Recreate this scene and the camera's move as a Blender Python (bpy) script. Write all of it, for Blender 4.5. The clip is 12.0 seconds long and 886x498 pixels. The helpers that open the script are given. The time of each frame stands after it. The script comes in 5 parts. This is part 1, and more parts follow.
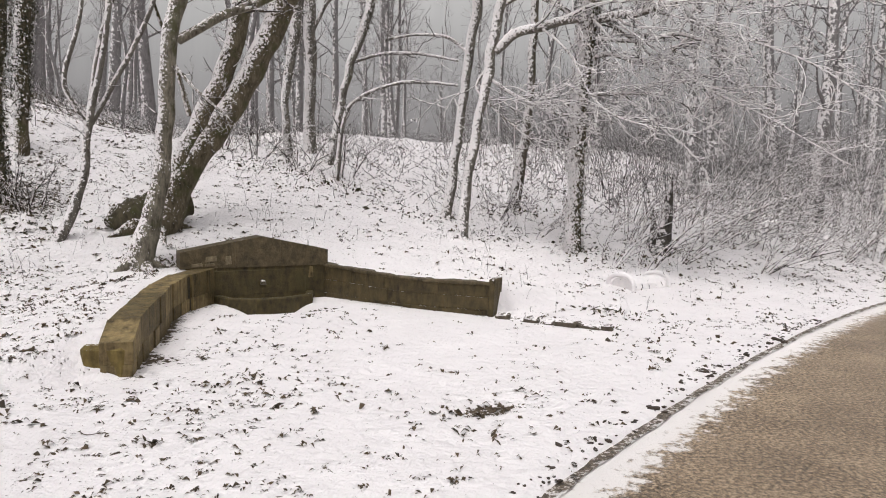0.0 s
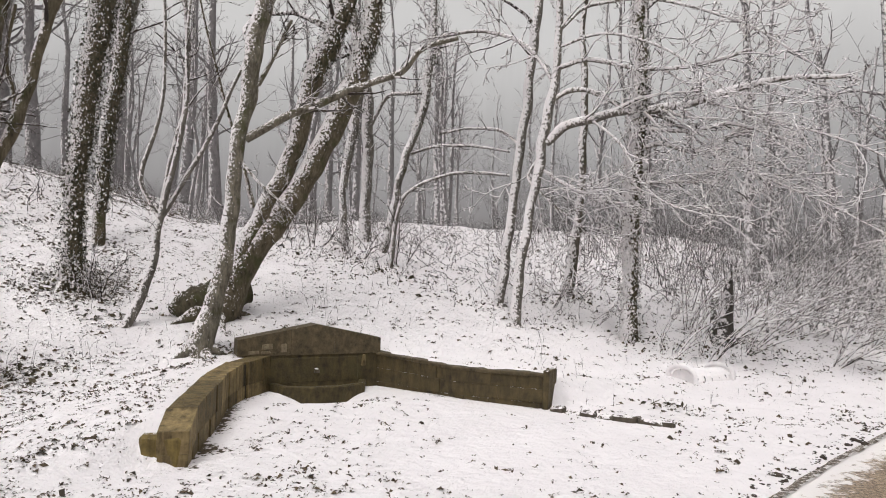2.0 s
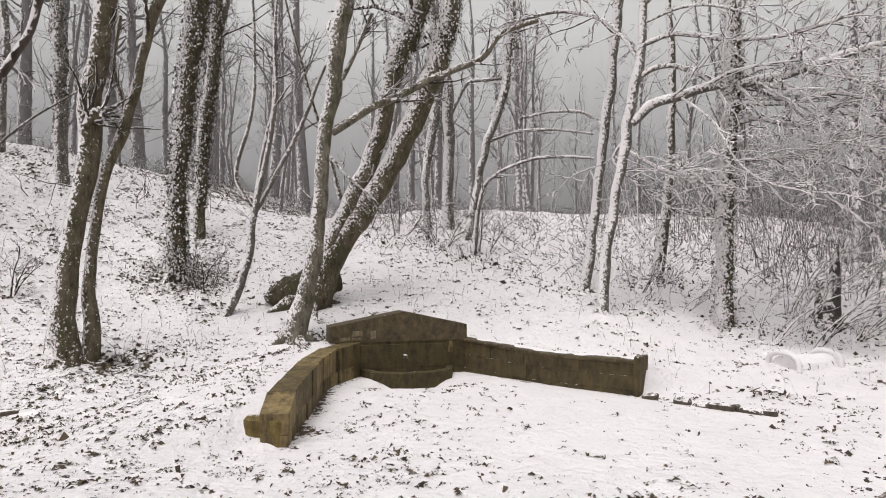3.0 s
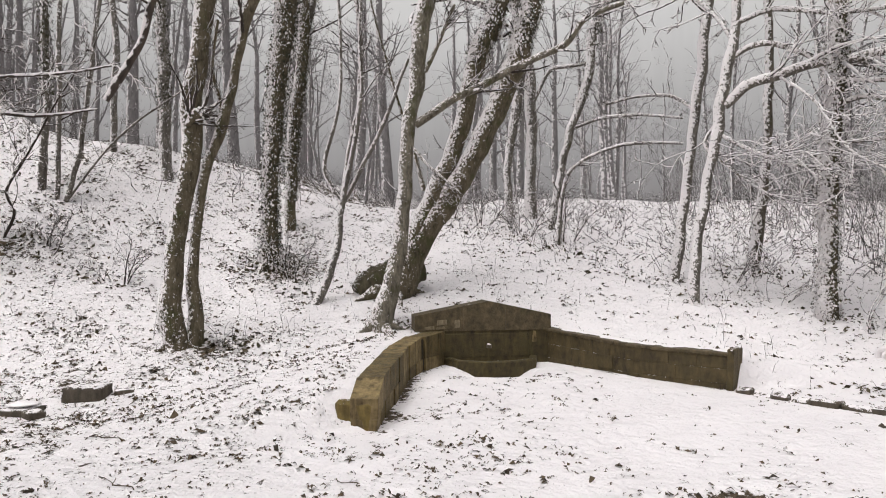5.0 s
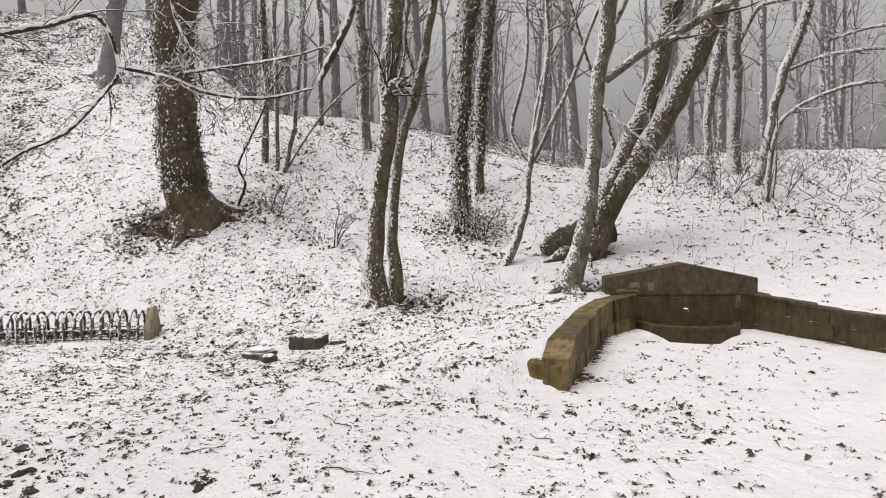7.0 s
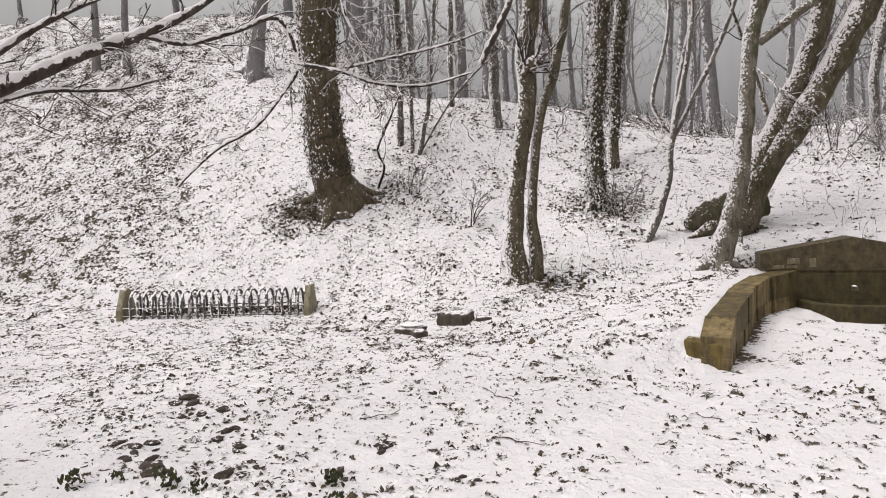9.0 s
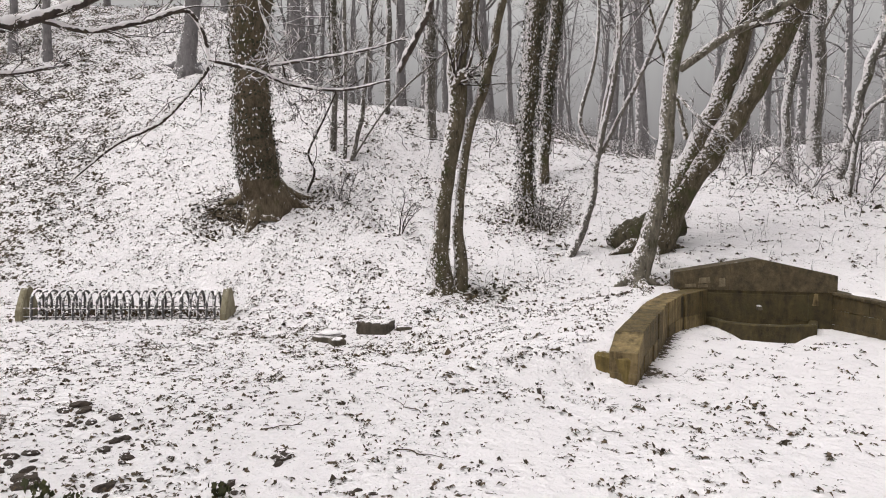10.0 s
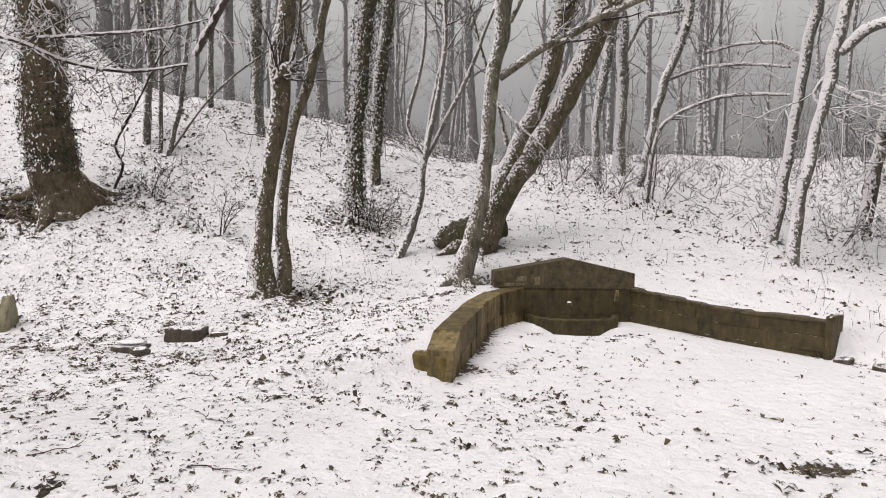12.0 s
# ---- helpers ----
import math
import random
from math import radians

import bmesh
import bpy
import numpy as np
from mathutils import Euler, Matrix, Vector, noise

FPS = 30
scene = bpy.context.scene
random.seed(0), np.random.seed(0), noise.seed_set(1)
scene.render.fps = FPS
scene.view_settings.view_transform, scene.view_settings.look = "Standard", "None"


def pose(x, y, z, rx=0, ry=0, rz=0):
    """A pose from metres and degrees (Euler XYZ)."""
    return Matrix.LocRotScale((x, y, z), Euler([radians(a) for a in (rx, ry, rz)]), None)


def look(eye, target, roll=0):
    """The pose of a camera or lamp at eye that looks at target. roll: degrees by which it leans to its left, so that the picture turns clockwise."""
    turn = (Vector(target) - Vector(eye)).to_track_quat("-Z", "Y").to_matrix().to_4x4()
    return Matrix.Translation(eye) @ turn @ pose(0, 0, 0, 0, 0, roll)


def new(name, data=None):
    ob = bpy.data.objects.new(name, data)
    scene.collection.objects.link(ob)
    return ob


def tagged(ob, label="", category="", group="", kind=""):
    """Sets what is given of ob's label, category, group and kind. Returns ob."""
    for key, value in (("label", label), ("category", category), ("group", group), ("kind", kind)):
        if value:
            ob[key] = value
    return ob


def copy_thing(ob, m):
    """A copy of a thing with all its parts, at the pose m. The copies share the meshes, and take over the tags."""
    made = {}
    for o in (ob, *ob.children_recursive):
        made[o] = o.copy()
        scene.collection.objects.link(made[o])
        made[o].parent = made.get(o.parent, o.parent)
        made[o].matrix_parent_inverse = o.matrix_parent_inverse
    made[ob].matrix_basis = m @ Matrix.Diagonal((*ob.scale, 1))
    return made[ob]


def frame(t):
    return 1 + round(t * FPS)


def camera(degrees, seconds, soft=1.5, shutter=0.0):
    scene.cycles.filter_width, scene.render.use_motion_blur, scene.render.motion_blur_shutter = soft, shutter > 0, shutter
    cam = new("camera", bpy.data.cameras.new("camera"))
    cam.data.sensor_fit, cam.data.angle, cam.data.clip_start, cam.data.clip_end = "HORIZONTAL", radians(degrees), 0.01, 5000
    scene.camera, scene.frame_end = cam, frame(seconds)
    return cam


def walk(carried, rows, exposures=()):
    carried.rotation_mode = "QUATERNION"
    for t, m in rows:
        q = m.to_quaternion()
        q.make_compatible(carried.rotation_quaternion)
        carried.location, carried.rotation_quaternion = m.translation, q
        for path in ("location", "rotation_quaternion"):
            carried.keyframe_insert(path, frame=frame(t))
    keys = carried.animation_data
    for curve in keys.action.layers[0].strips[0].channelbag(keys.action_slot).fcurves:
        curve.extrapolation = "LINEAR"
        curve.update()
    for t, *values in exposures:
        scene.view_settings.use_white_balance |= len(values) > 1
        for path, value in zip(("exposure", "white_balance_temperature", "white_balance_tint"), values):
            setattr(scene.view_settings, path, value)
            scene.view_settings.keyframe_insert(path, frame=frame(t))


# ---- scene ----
cam = camera(69.5, 12.0, 1.0)
PATH = [
    (0, (-0.016, 0.026, 1.594), (-0.015, 2.02, 1.45), 0.8),
    (0.5, (-0.03, 0.017, 1.6), (-0.177, 2.007, 1.456), 0.6),
    (1, (-0.03, -0.003, 1.625), (-0.266, 1.982, 1.569), 1.0),
    (1.5, (-0.026, -0.009, 1.645), (-0.22, 1.981, 1.689), 0.9),
    (2, (-0.03, -0.005, 1.659), (-0.194, 1.985, 1.777), 0.9),
    (2.5, (-0.051, -0.012, 1.651), (-0.342, 1.966, 1.732), 0.3),
    (3, (-0.063, -0.028, 1.652), (-0.48, 1.926, 1.728), 0.0),
    (3.2, (-0.054, -0.04, 1.676), (-0.527, 1.902, 1.746), -0.1),
    (5, (-0.072, -0.085, 1.649), (-0.735, 1.801, 1.694), -0.1),
    (5.5, (-0.083, -0.117, 1.652), (-0.887, 1.714, 1.684), -0.3),
    (6, (-0.07, -0.13, 1.657), (-1.019, 1.63, 1.655), -0.6),
    (6.5, (-0.063, -0.153, 1.668), (-1.097, 1.559, 1.638), -0.7),
    (7, (-0.096, -0.154, 1.654), (-1.268, 1.465, 1.582), -0.7),
    (7.5, (-0.14, -0.201, 1.675), (-1.432, 1.322, 1.567), -1.0),
    (7.7, (-0.165, -0.239, 1.692), (-1.493, 1.252, 1.579), -1.7),
    (9.3, (-0.258, -0.464, 1.669), (-1.718, 0.896, 1.535), -1.8),
    (9.5, (-0.242, -0.42, 1.681), (-1.697, 0.946, 1.545), -1.4),
    (10, (-0.139, -0.271, 1.669), (-1.453, 1.233, 1.562), 0.3),
    (10.5, (-0.059, -0.152, 1.645), (-1.155, 1.518, 1.545), 1.0),
    (11, (-0.031, -0.101, 1.644), (-1.033, 1.627, 1.552), 1.3),
    (11.5, (0.005, -0.072, 1.648), (-0.984, 1.664, 1.553), 1.5),
    (12, (-0.013, -0.036, 1.633), (-0.919, 1.744, 1.54), 0.9),
]
walk(cam, [(t, look(eye, target, roll)) for t, eye, target, roll in PATH])

# ---- sky and light: a flat grey winter day in mist ----
world = bpy.data.worlds.new("overcast_sky")
scene.world = world
world.use_nodes = True
wn, wl = world.node_tree.nodes, world.node_tree.links
sky = wn.new("ShaderNodeTexSky")
sky.sky_type, sky.sun_disc = "NISHITA", False
sky.sun_elevation, sky.sun_rotation = radians(62), radians(200)
sky.dust_density, sky.air_density = 4.0, 1.0
grey = wn.new("ShaderNodeHueSaturation")
grey.inputs["Saturation"].default_value = 0.10
wl.new(sky.outputs["Color"], grey.inputs["Color"])
wl.new(grey.outputs["Color"], wn["Background"].inputs["Color"])
wn["Background"].inputs["Strength"].default_value = 0.182
sun = new("sun", bpy.data.lights.new("sun", "SUN"))
sun.data.energy, sun.data.angle, sun.data.color = 0.90, radians(40), (1.0, 0.955, 0.93)
sun.matrix_world = look((-3, 1, 20), (-1, 6, 0))
scene.view_settings.exposure = 0.0

# ---- materials ----
def material(name, rough=0.8, metal=0.0, spec=0.3):
    m = bpy.data.materials.new(name)
    m.use_nodes = True
    b = m.node_tree.nodes["Principled BSDF"]
    b.inputs["Roughness"].default_value = rough
    b.inputs["Metallic"].default_value = metal
    b.inputs["Specular IOR Level"].default_value = spec
    return m, m.node_tree.nodes, m.node_tree.links, b


def setin(socket, value, links):
    if isinstance(value, bpy.types.NodeSocket):
        links.new(value, socket)
    else:
        socket.default_value = value


def math_node(n, l, op, a, b=0.0, c=0.0, clamp=False):
    m = n.new("ShaderNodeMath")
    m.operation, m.use_clamp = op, clamp
    for s, v in zip(m.inputs, (a, b, c)):
        setin(s, v, l)
    return m.outputs[0]


def noise_node(n, l, scale, detail=3.0, rough=0.55, vec=None, distort=0.0):
    t = n.new("ShaderNodeTexNoise")
    t.inputs["Scale"].default_value, t.inputs["Detail"].default_value = scale, detail
    t.inputs["Roughness"].default_value, t.inputs["Distortion"].default_value = rough, distort
    if vec is not None:
        l.new(vec, t.inputs["Vector"])
    return t.outputs["Fac"]


def ramp_node(n, l, fac, *stops):
    r = n.new("ShaderNodeValToRGB")
    while len(r.color_ramp.elements) < len(stops):
        r.color_ramp.elements.new(0.5)
    for e, (p, c) in zip(r.color_ramp.elements, stops):
        e.position, e.color = p, (*c, 1)
    l.new(fac, r.inputs[0])
    return r.outputs[0]


def step_node(n, l, v, lo, hi):
    m = n.new("ShaderNodeMapRange")
    m.interpolation_type = "SMOOTHSTEP"
    setin(m.inputs[0], v, l)
    setin(m.inputs[1], lo, l)
    setin(m.inputs[2], hi, l)
    return m.outputs[0]


def mix_node(n, l, fac, a, b):
    m = n.new("ShaderNodeMix")
    m.data_type = "RGBA"
    setin(m.inputs[0], fac, l)
    for s, v in ((m.inputs[6], a), (m.inputs[7], b)):
        setin(s, v if isinstance(v, bpy.types.NodeSocket) else (*v, 1), l)
    return m.outputs[2]


def bump_node(n, l, height, strength, dist, bsdf):
    b = n.new("ShaderNodeBump")
    b.inputs["Strength"].default_value, b.inputs["Distance"].default_value = strength, dist
    l.new(height, b.inputs["Height"])
    l.new(b.outputs[0], bsdf.inputs["Normal"])


def where(n):
    g = n.new("ShaderNodeNewGeometry")
    return g.outputs["Position"]


def stretched(n, l, vec, scale):
    m = n.new("ShaderNodeMapping")
    m.inputs["Scale"].default_value = scale
    l.new(vec, m.inputs["Vector"])
    return m.outputs[0]


SNOW = (0.85, 0.812, 0.816)
WIND = Vector((-0.78, -0.58, 0.25)).normalized()


def snow_on(n, l, amount, grain=30.0, up=1.0):
    """Where wet snow sticks: on top and on the windward side, broken by noise."""
    g = n.new("ShaderNodeNewGeometry")
    dot = n.new("ShaderNodeVectorMath")
    dot.operation = "DOT_PRODUCT"
    l.new(g.outputs["Normal"], dot.inputs[0])
    dot.inputs[1].default_value = WIND
    sep = n.new("ShaderNodeSeparateXYZ")
    l.new(g.outputs["Normal"], sep.inputs[0])
    top = math_node(n, l, "MULTIPLY", sep.outputs[2], up)
    side = math_node(n, l, "MAXIMUM", dot.outputs["Value"], top)
    v = math_node(n, l, "MULTIPLY_ADD", math_node(n, l, "SUBTRACT", noise_node(n, l, grain, 4, 0.7, g.outputs["Position"]), 0.5), 4.0, side)
    v = math_node(n, l, "MULTIPLY_ADD", math_node(n, l, "SUBTRACT", noise_node(n, l, 2.3, 2, 0.5, g.outputs["Position"]), 0.5), 0.9, v)
    return step_node(n, l, v, 1.0 - amount, 1.25 - amount)


def bark(name, dark, light, moss, snow, grain=30.0):
    m, n, l, b = material(name, 0.88, 0, 0.2)
    p = where(n)
    s = stretched(n, l, p, (1, 1, 0.22))
    f = noise_node(n, l, 38, 5, 0.65, s)
    coarse = noise_node(n, l, 9, 5, 0.7, stretched(n, l, p, (1, 1, 0.5)))
    g2 = math_node(n, l, "MULTIPLY_ADD", coarse, 0.62, math_node(n, l, "MULTIPLY", f, 0.38))
    base = ramp_node(n, l, g2, (0.36, dark), (0.62, light))
    green = step_node(n, l, noise_node(n, l, 3.1, 4, 0.6, p), 0.60 - moss, 0.78 - moss)
    base = mix_node(n, l, math_node(n, l, "MULTIPLY", green, 0.75), base, (0.055, 0.058, 0.022))
    w = snow_on(n, l, snow, grain)
    l.new(mix_node(n, l, w, base, SNOW), b.inputs["Base Color"])
    bump_node(n, l, math_node(n, l, "ADD", f, w), 0.6, 0.012, b)
    return m


M_BARK = bark("bark_grey", (0.032, 0.027, 0.022), (0.15, 0.128, 0.10), 0.02, 0.52, 16)
M_MOSSY = bark("bark_mossy", (0.034, 0.028, 0.018), (0.150, 0.125, 0.085), 0.10, 0.52, 24)
M_GREY = bark("bark_smooth_grey", (0.042, 0.036, 0.027), (0.23, 0.205, 0.16), 0.06, 0.42, 24)
M_OAK = bark("bark_old_brown", (0.050, 0.038, 0.025), (0.15, 0.118, 0.080), 0.05, 0.18, 15)
M_STUMP = bark("stump_moss", (0.030, 0.026, 0.017), (0.10, 0.085, 0.055), 0.12, -0.05, 20)
M_SNAG = bark("snag_bare_wood", (0.030, 0.026, 0.023), (0.10, 0.088, 0.078), 0.0, 0.15, 14)
M_PALE = bark("bark_pale", (0.055, 0.049, 0.042), (0.20, 0.18, 0.155), 0.02, 0.64, 21)
M_TWIG = bark("bark_twig", (0.022, 0.018, 0.015), (0.075, 0.060, 0.050), 0.0, 0.60, 12)
M_TWIG_WHITE = bark("twig_snowed", (0.022, 0.018, 0.016), (0.070, 0.057, 0.050), 0.0, 0.90, 11)
M_BOUGH = bark("bough_dark", (0.028, 0.023, 0.020), (0.085, 0.068, 0.058), 0.0, 0.95, 14)
# Far trees: base colour lifted towards mist grey, distance haze put into the bark.
M_HAZE_BARK = bark("bark_hazed", (0.13, 0.120, 0.120), (0.25, 0.234, 0.233), 0.0, 0.28, 12)
M_BRUSH = bark("brush_frosted", (0.030, 0.026, 0.025), (0.090, 0.080, 0.077), 0.0, 0.36, 10)


def snow_ground():
    m, n, l, b = material("snow_with_litter", 0.7, 0, 0.25)
    p = where(n)
    a = n.new("ShaderNodeAttribute")
    a.attribute_name = "litter"
    dens = a.outputs["Fac"]
    flat = stretched(n, l, p, (1, 1, 0.6))
    speck = noise_node(n, l, 15, 5, 0.62, flat, 0.4)
    patch = noise_node(n, l, 2.6, 3, 0.6, flat)
    v = math_node(n, l, "MULTIPLY_ADD", math_node(n, l, "SUBTRACT", patch, 0.5), 0.55, speck)
    v = math_node(n, l, "MULTIPLY_ADD", dens, 0.24, v)
    leaf = step_node(n, l, v, 0.785, 0.82)
    tiny = noise_node(n, l, 34, 3, 0.6, flat, 0.3)
    tiny = math_node(n, l, "MULTIPLY_ADD", dens, 0.10, tiny)
    tiny = math_node(n, l, "MULTIPLY_ADD", math_node(n, l, "SUBTRACT", patch, 0.5), 0.25, tiny)
    leaf = math_node(n, l, "MAXIMUM", leaf, step_node(n, l, tiny, 0.72, 0.76))
    brown = ramp_node(n, l, noise_node(n, l, 55, 2, 0.5, p), (0.3, (0.035, 0.028, 0.02)), (0.7, (0.13, 0.095, 0.06)))
    tint = ramp_node(n, l, noise_node(n, l, 1.1, 4, 0.6, p), (0.3, (0.80, 0.762, 0.768)), (0.7, (0.86, 0.822, 0.828)))
    l.new(mix_node(n, l, leaf, tint, brown), b.inputs["Base Color"])
    h = math_node(n, l, "MULTIPLY_ADD", noise_node(n, l, 6, 6, 0.62, p), 0.9, math_node(n, l, "MULTIPLY", leaf, -0.35))
    bump_node(n, l, h, 0.85, 0.11, b)
    return m


def snow_plain():
    m, n, l, b = material("fresh_snow", 0.7, 0, 0.25)
    p = where(n)
    f = noise_node(n, l, 14, 4, 0.6, p)
    l.new(ramp_node(n, l, f, (0.25, (0.78, 0.755, 0.76)), (0.6, SNOW)), b.inputs["Base Color"])
    bump_node(n, l, f, 0.5, 0.03, b)
    return m


def stone(name, dark, light, moss, snow, random_tint=0.35, run=0.25):
    m, n, l, b = material(name, 0.72, 0, 0.35)
    p = where(n)
    f = noise_node(n, l, 7, 6, 0.65, p)
    streak = noise_node(n, l, 9, 4, 0.6, stretched(n, l, p, (1.6, 1.6, run)))
    base = ramp_node(n, l, math_node(n, l, "MULTIPLY_ADD", streak, 0.5, math_node(n, l, "MULTIPLY", f, 0.5)), (0.36, dark), (0.64, light))
    o = n.new("ShaderNodeObjectInfo")
    tint = math_node(n, l, "MULTIPLY_ADD", o.outputs["Random"], random_tint, 1 - random_tint / 2)
    hsv = n.new("ShaderNodeHueSaturation")
    l.new(base, hsv.inputs["Color"])
    l.new(tint, hsv.inputs["Value"])
    green = step_node(n, l, noise_node(n, l, 4.3, 5, 0.65, p), 0.62 - moss, 0.80 - moss)
    base = mix_node(n, l, math_node(n, l, "MULTIPLY", green, 0.6), hsv.outputs[0], (0.060, 0.050, 0.018))
    w = snow_on(n, l, snow, 13, 1.0)
    g = n.new("ShaderNodeNewGeometry")
    sep = n.new("ShaderNodeSeparateXYZ")
    l.new(g.outputs["Normal"], sep.inputs[0])
    w = math_node(n, l, "MULTIPLY", w, step_node(n, l, sep.outputs[2], 0.35, 0.75))
    l.new(mix_node(n, l, w, base, SNOW), b.inputs["Base Color"])
    bump_node(n, l, math_node(n, l, "ADD", noise_node(n, l, 32, 5, 0.65, p), f), 0.7, 0.02, b)
    return m


M_GROUND = snow_ground()
M_SNOW = snow_plain()
M_STONE = stone("stone_wet_mossy", (0.036, 0.026, 0.013), (0.108, 0.080, 0.034), 0.08, -0.10, 0.06, 0.5)
M_STONE_PALE = stone("stone_worn_ochre", (0.048, 0.033, 0.013), (0.30, 0.22, 0.10), 0.04, -0.8, 0.10, 0.14)
M_STONE_OLIVE = stone("stone_olive_streaked", (0.036, 0.027, 0.011), (0.17, 0.122, 0.050), 0.12, -0.8, 0.10, 0.12)
M_WET = stone("stone_soaked", (0.026, 0.019, 0.009), (0.090, 0.068, 0.024), 0.12, -0.6, 0.0, 0.6)
M_WORN = stone("stone_worn_pale", (0.075, 0.056, 0.030), (0.30, 0.24, 0.15), 0.04, -0.6, 0.2)
M_LICHEN = stone("stone_ochre_lichen", (0.085, 0.060, 0.016), (0.25, 0.18, 0.055), 0.0, 0.0)
M_CAP = stone("stone_cap", (0.036, 0.027, 0.014), (0.125, 0.094, 0.050), 0.04, -0.7, 0.06, 1.2)
M_CORE = stone("mortar_dark", (0.020, 0.017, 0.010), (0.045, 0.036, 0.02), 0.05, -0.3, 0.0)
M_ROCK = stone("field_stone", (0.045, 0.036, 0.026), (0.12, 0.098, 0.072), 0.05, 0.35)
M_CONCRETE = stone("concrete_weathered", (0.16, 0.135, 0.075), (0.36, 0.32, 0.22), 0.03, 0.30)


def leaf_material(name, a, b_, snow=0.0):
    m, n, l, b = material(name, 0.75, 0, 0.3)
    g = n.new("ShaderNodeNewGeometry")
    c = ramp_node(n, l, g.outputs["Random Per Island"], (0.0, a), (1.0, b_))
    if snow > 0:
        rnd = math_node(n, l, "FRACT", math_node(n, l, "MULTIPLY", g.outputs["Random Per Island"], 37.7))
        c = mix_node(n, l, step_node(n, l, rnd, 1 - snow, 1.02 - snow), c, SNOW)
    l.new(c, b.inputs["Base Color"])
    return m


def ivy_material():
    m, n, l, b = material("ivy_leaves", 0.7, 0, 0.3)
    g = n.new("ShaderNodeNewGeometry")
    c = ramp_node(n, l, g.outputs["Random Per Island"], (0.0, (0.022, 0.024, 0.012)), (1.0, (0.075, 0.068, 0.040)))
    rnd = math_node(n, l, "FRACT", math_node(n, l, "MULTIPLY", g.outputs["Random Per Island"], 37.7))
    dot = n.new("ShaderNodeVectorMath")
    dot.operation = "DOT_PRODUCT"
    l.new(g.outputs["Normal"], dot.inputs[0])
    dot.inputs[1].default_value = WIND
    v = math_node(n, l, "MULTIPLY_ADD", dot.outputs["Value"], 0.55, math_node(n, l, "MULTIPLY", rnd, 0.5))
    v = math_node(n, l, "ADD", v, noise_node(n, l, 5, 5, 0.75, g.outputs["Position"]))
    l.new(mix_node(n, l, step_node(n, l, v, 0.85, 0.91), c, SNOW), b.inputs["Base Color"])
    return m


M_LITTER = leaf_material("dead_leaves", (0.030, 0.023, 0.016), (0.115, 0.080, 0.048))
M_EARTH = stone("bare_earth", (0.022, 0.016, 0.012), (0.075, 0.054, 0.040), 0.0, -0.15, 0.0)
M_WEED = leaf_material("weed_leaves", (0.026, 0.030, 0.012), (0.072, 0.072, 0.028))
M_UNDER = leaf_material("undergrowth_leaves", (0.028, 0.026, 0.014), (0.10, 0.076, 0.045), 0.22)
M_IVY = ivy_material()


def asphalt():
    m, n, l, b = material("wet_asphalt", 0.42, 0, 0.5)
    p = where(n)
    a = n.new("ShaderNodeAttribute")
    a.attribute_name = "slush"
    grit = noise_node(n, l, 34, 6, 0.74, p)
    big = noise_node(n, l, 1.4, 4, 0.6, p)
    c = ramp_node(n, l, math_node(n, l, "MULTIPLY_ADD", grit, 0.82, math_node(n, l, "MULTIPLY", big, 0.18)),
                  (0.40, (0.055, 0.037, 0.023)), (0.50, (0.235, 0.168, 0.108)), (0.58, (0.50, 0.38, 0.26)))
    v = math_node(n, l, "MULTIPLY_ADD", math_node(n, l, "SUBTRACT", noise_node(n, l, 11, 6, 0.75, p), 0.5), 2.2, a.outputs["Fac"])
    white = step_node(n, l, v, 0.45, 0.75)
    l.new(mix_node(n, l, white, c, (0.82, 0.78, 0.76)), b.inputs["Base Color"])
    l.new(math_node(n, l, "MULTIPLY_ADD", white, 0.3, 0.4), b.inputs["Roughness"])
    bump_node(n, l, grit, 0.8, 0.02, b)
    return m


M_ASPHALT = asphalt()


def mud():
    m, n, l, b = material("gutter_mud", 0.6, 0, 0.4)
    p = where(n)
    f = noise_node(n, l, 26, 5, 0.7, p)
    c = ramp_node(n, l, f, (0.38, (0.040, 0.031, 0.022)), (0.54, (0.17, 0.13, 0.095)), (0.60, (0.74, 0.70, 0.68)))
    a = n.new("ShaderNodeAttribute")
    a.attribute_name = "slush"
    v = math_node(n, l, "MULTIPLY_ADD", math_node(n, l, "SUBTRACT", noise_node(n, l, 6, 6, 0.75, p), 0.5), 3.4, a.outputs["Fac"])
    white = step_node(n, l, v, 0.45, 0.62)
    l.new(mix_node(n, l, white, c, (0.80, 0.765, 0.755)), b.inputs["Base Color"])
    bump_node(n, l, math_node(n, l, "ADD", f, white), 0.8, 0.03, b)
    return m


M_MUD = mud()


def steel():
    m, n, l, b = material("galvanised_steel", 0.5, 0.6, 0.5)
    p = where(n)
    f = noise_node(n, l, 30, 4, 0.6, p)
    c = ramp_node(n, l, f, (0.3, (0.07, 0.066, 0.064)), (0.7, (0.17, 0.165, 0.16)))
    w = snow_on(n, l, 0.72, 14)
    l.new(mix_node(n, l, w, c, SNOW), b.inputs["Base Color"])
    l.new(math_node(n, l, "MULTIPLY_ADD", w, -0.6, 0.6), b.inputs["Metallic"])
    return m


M_STEEL = steel()


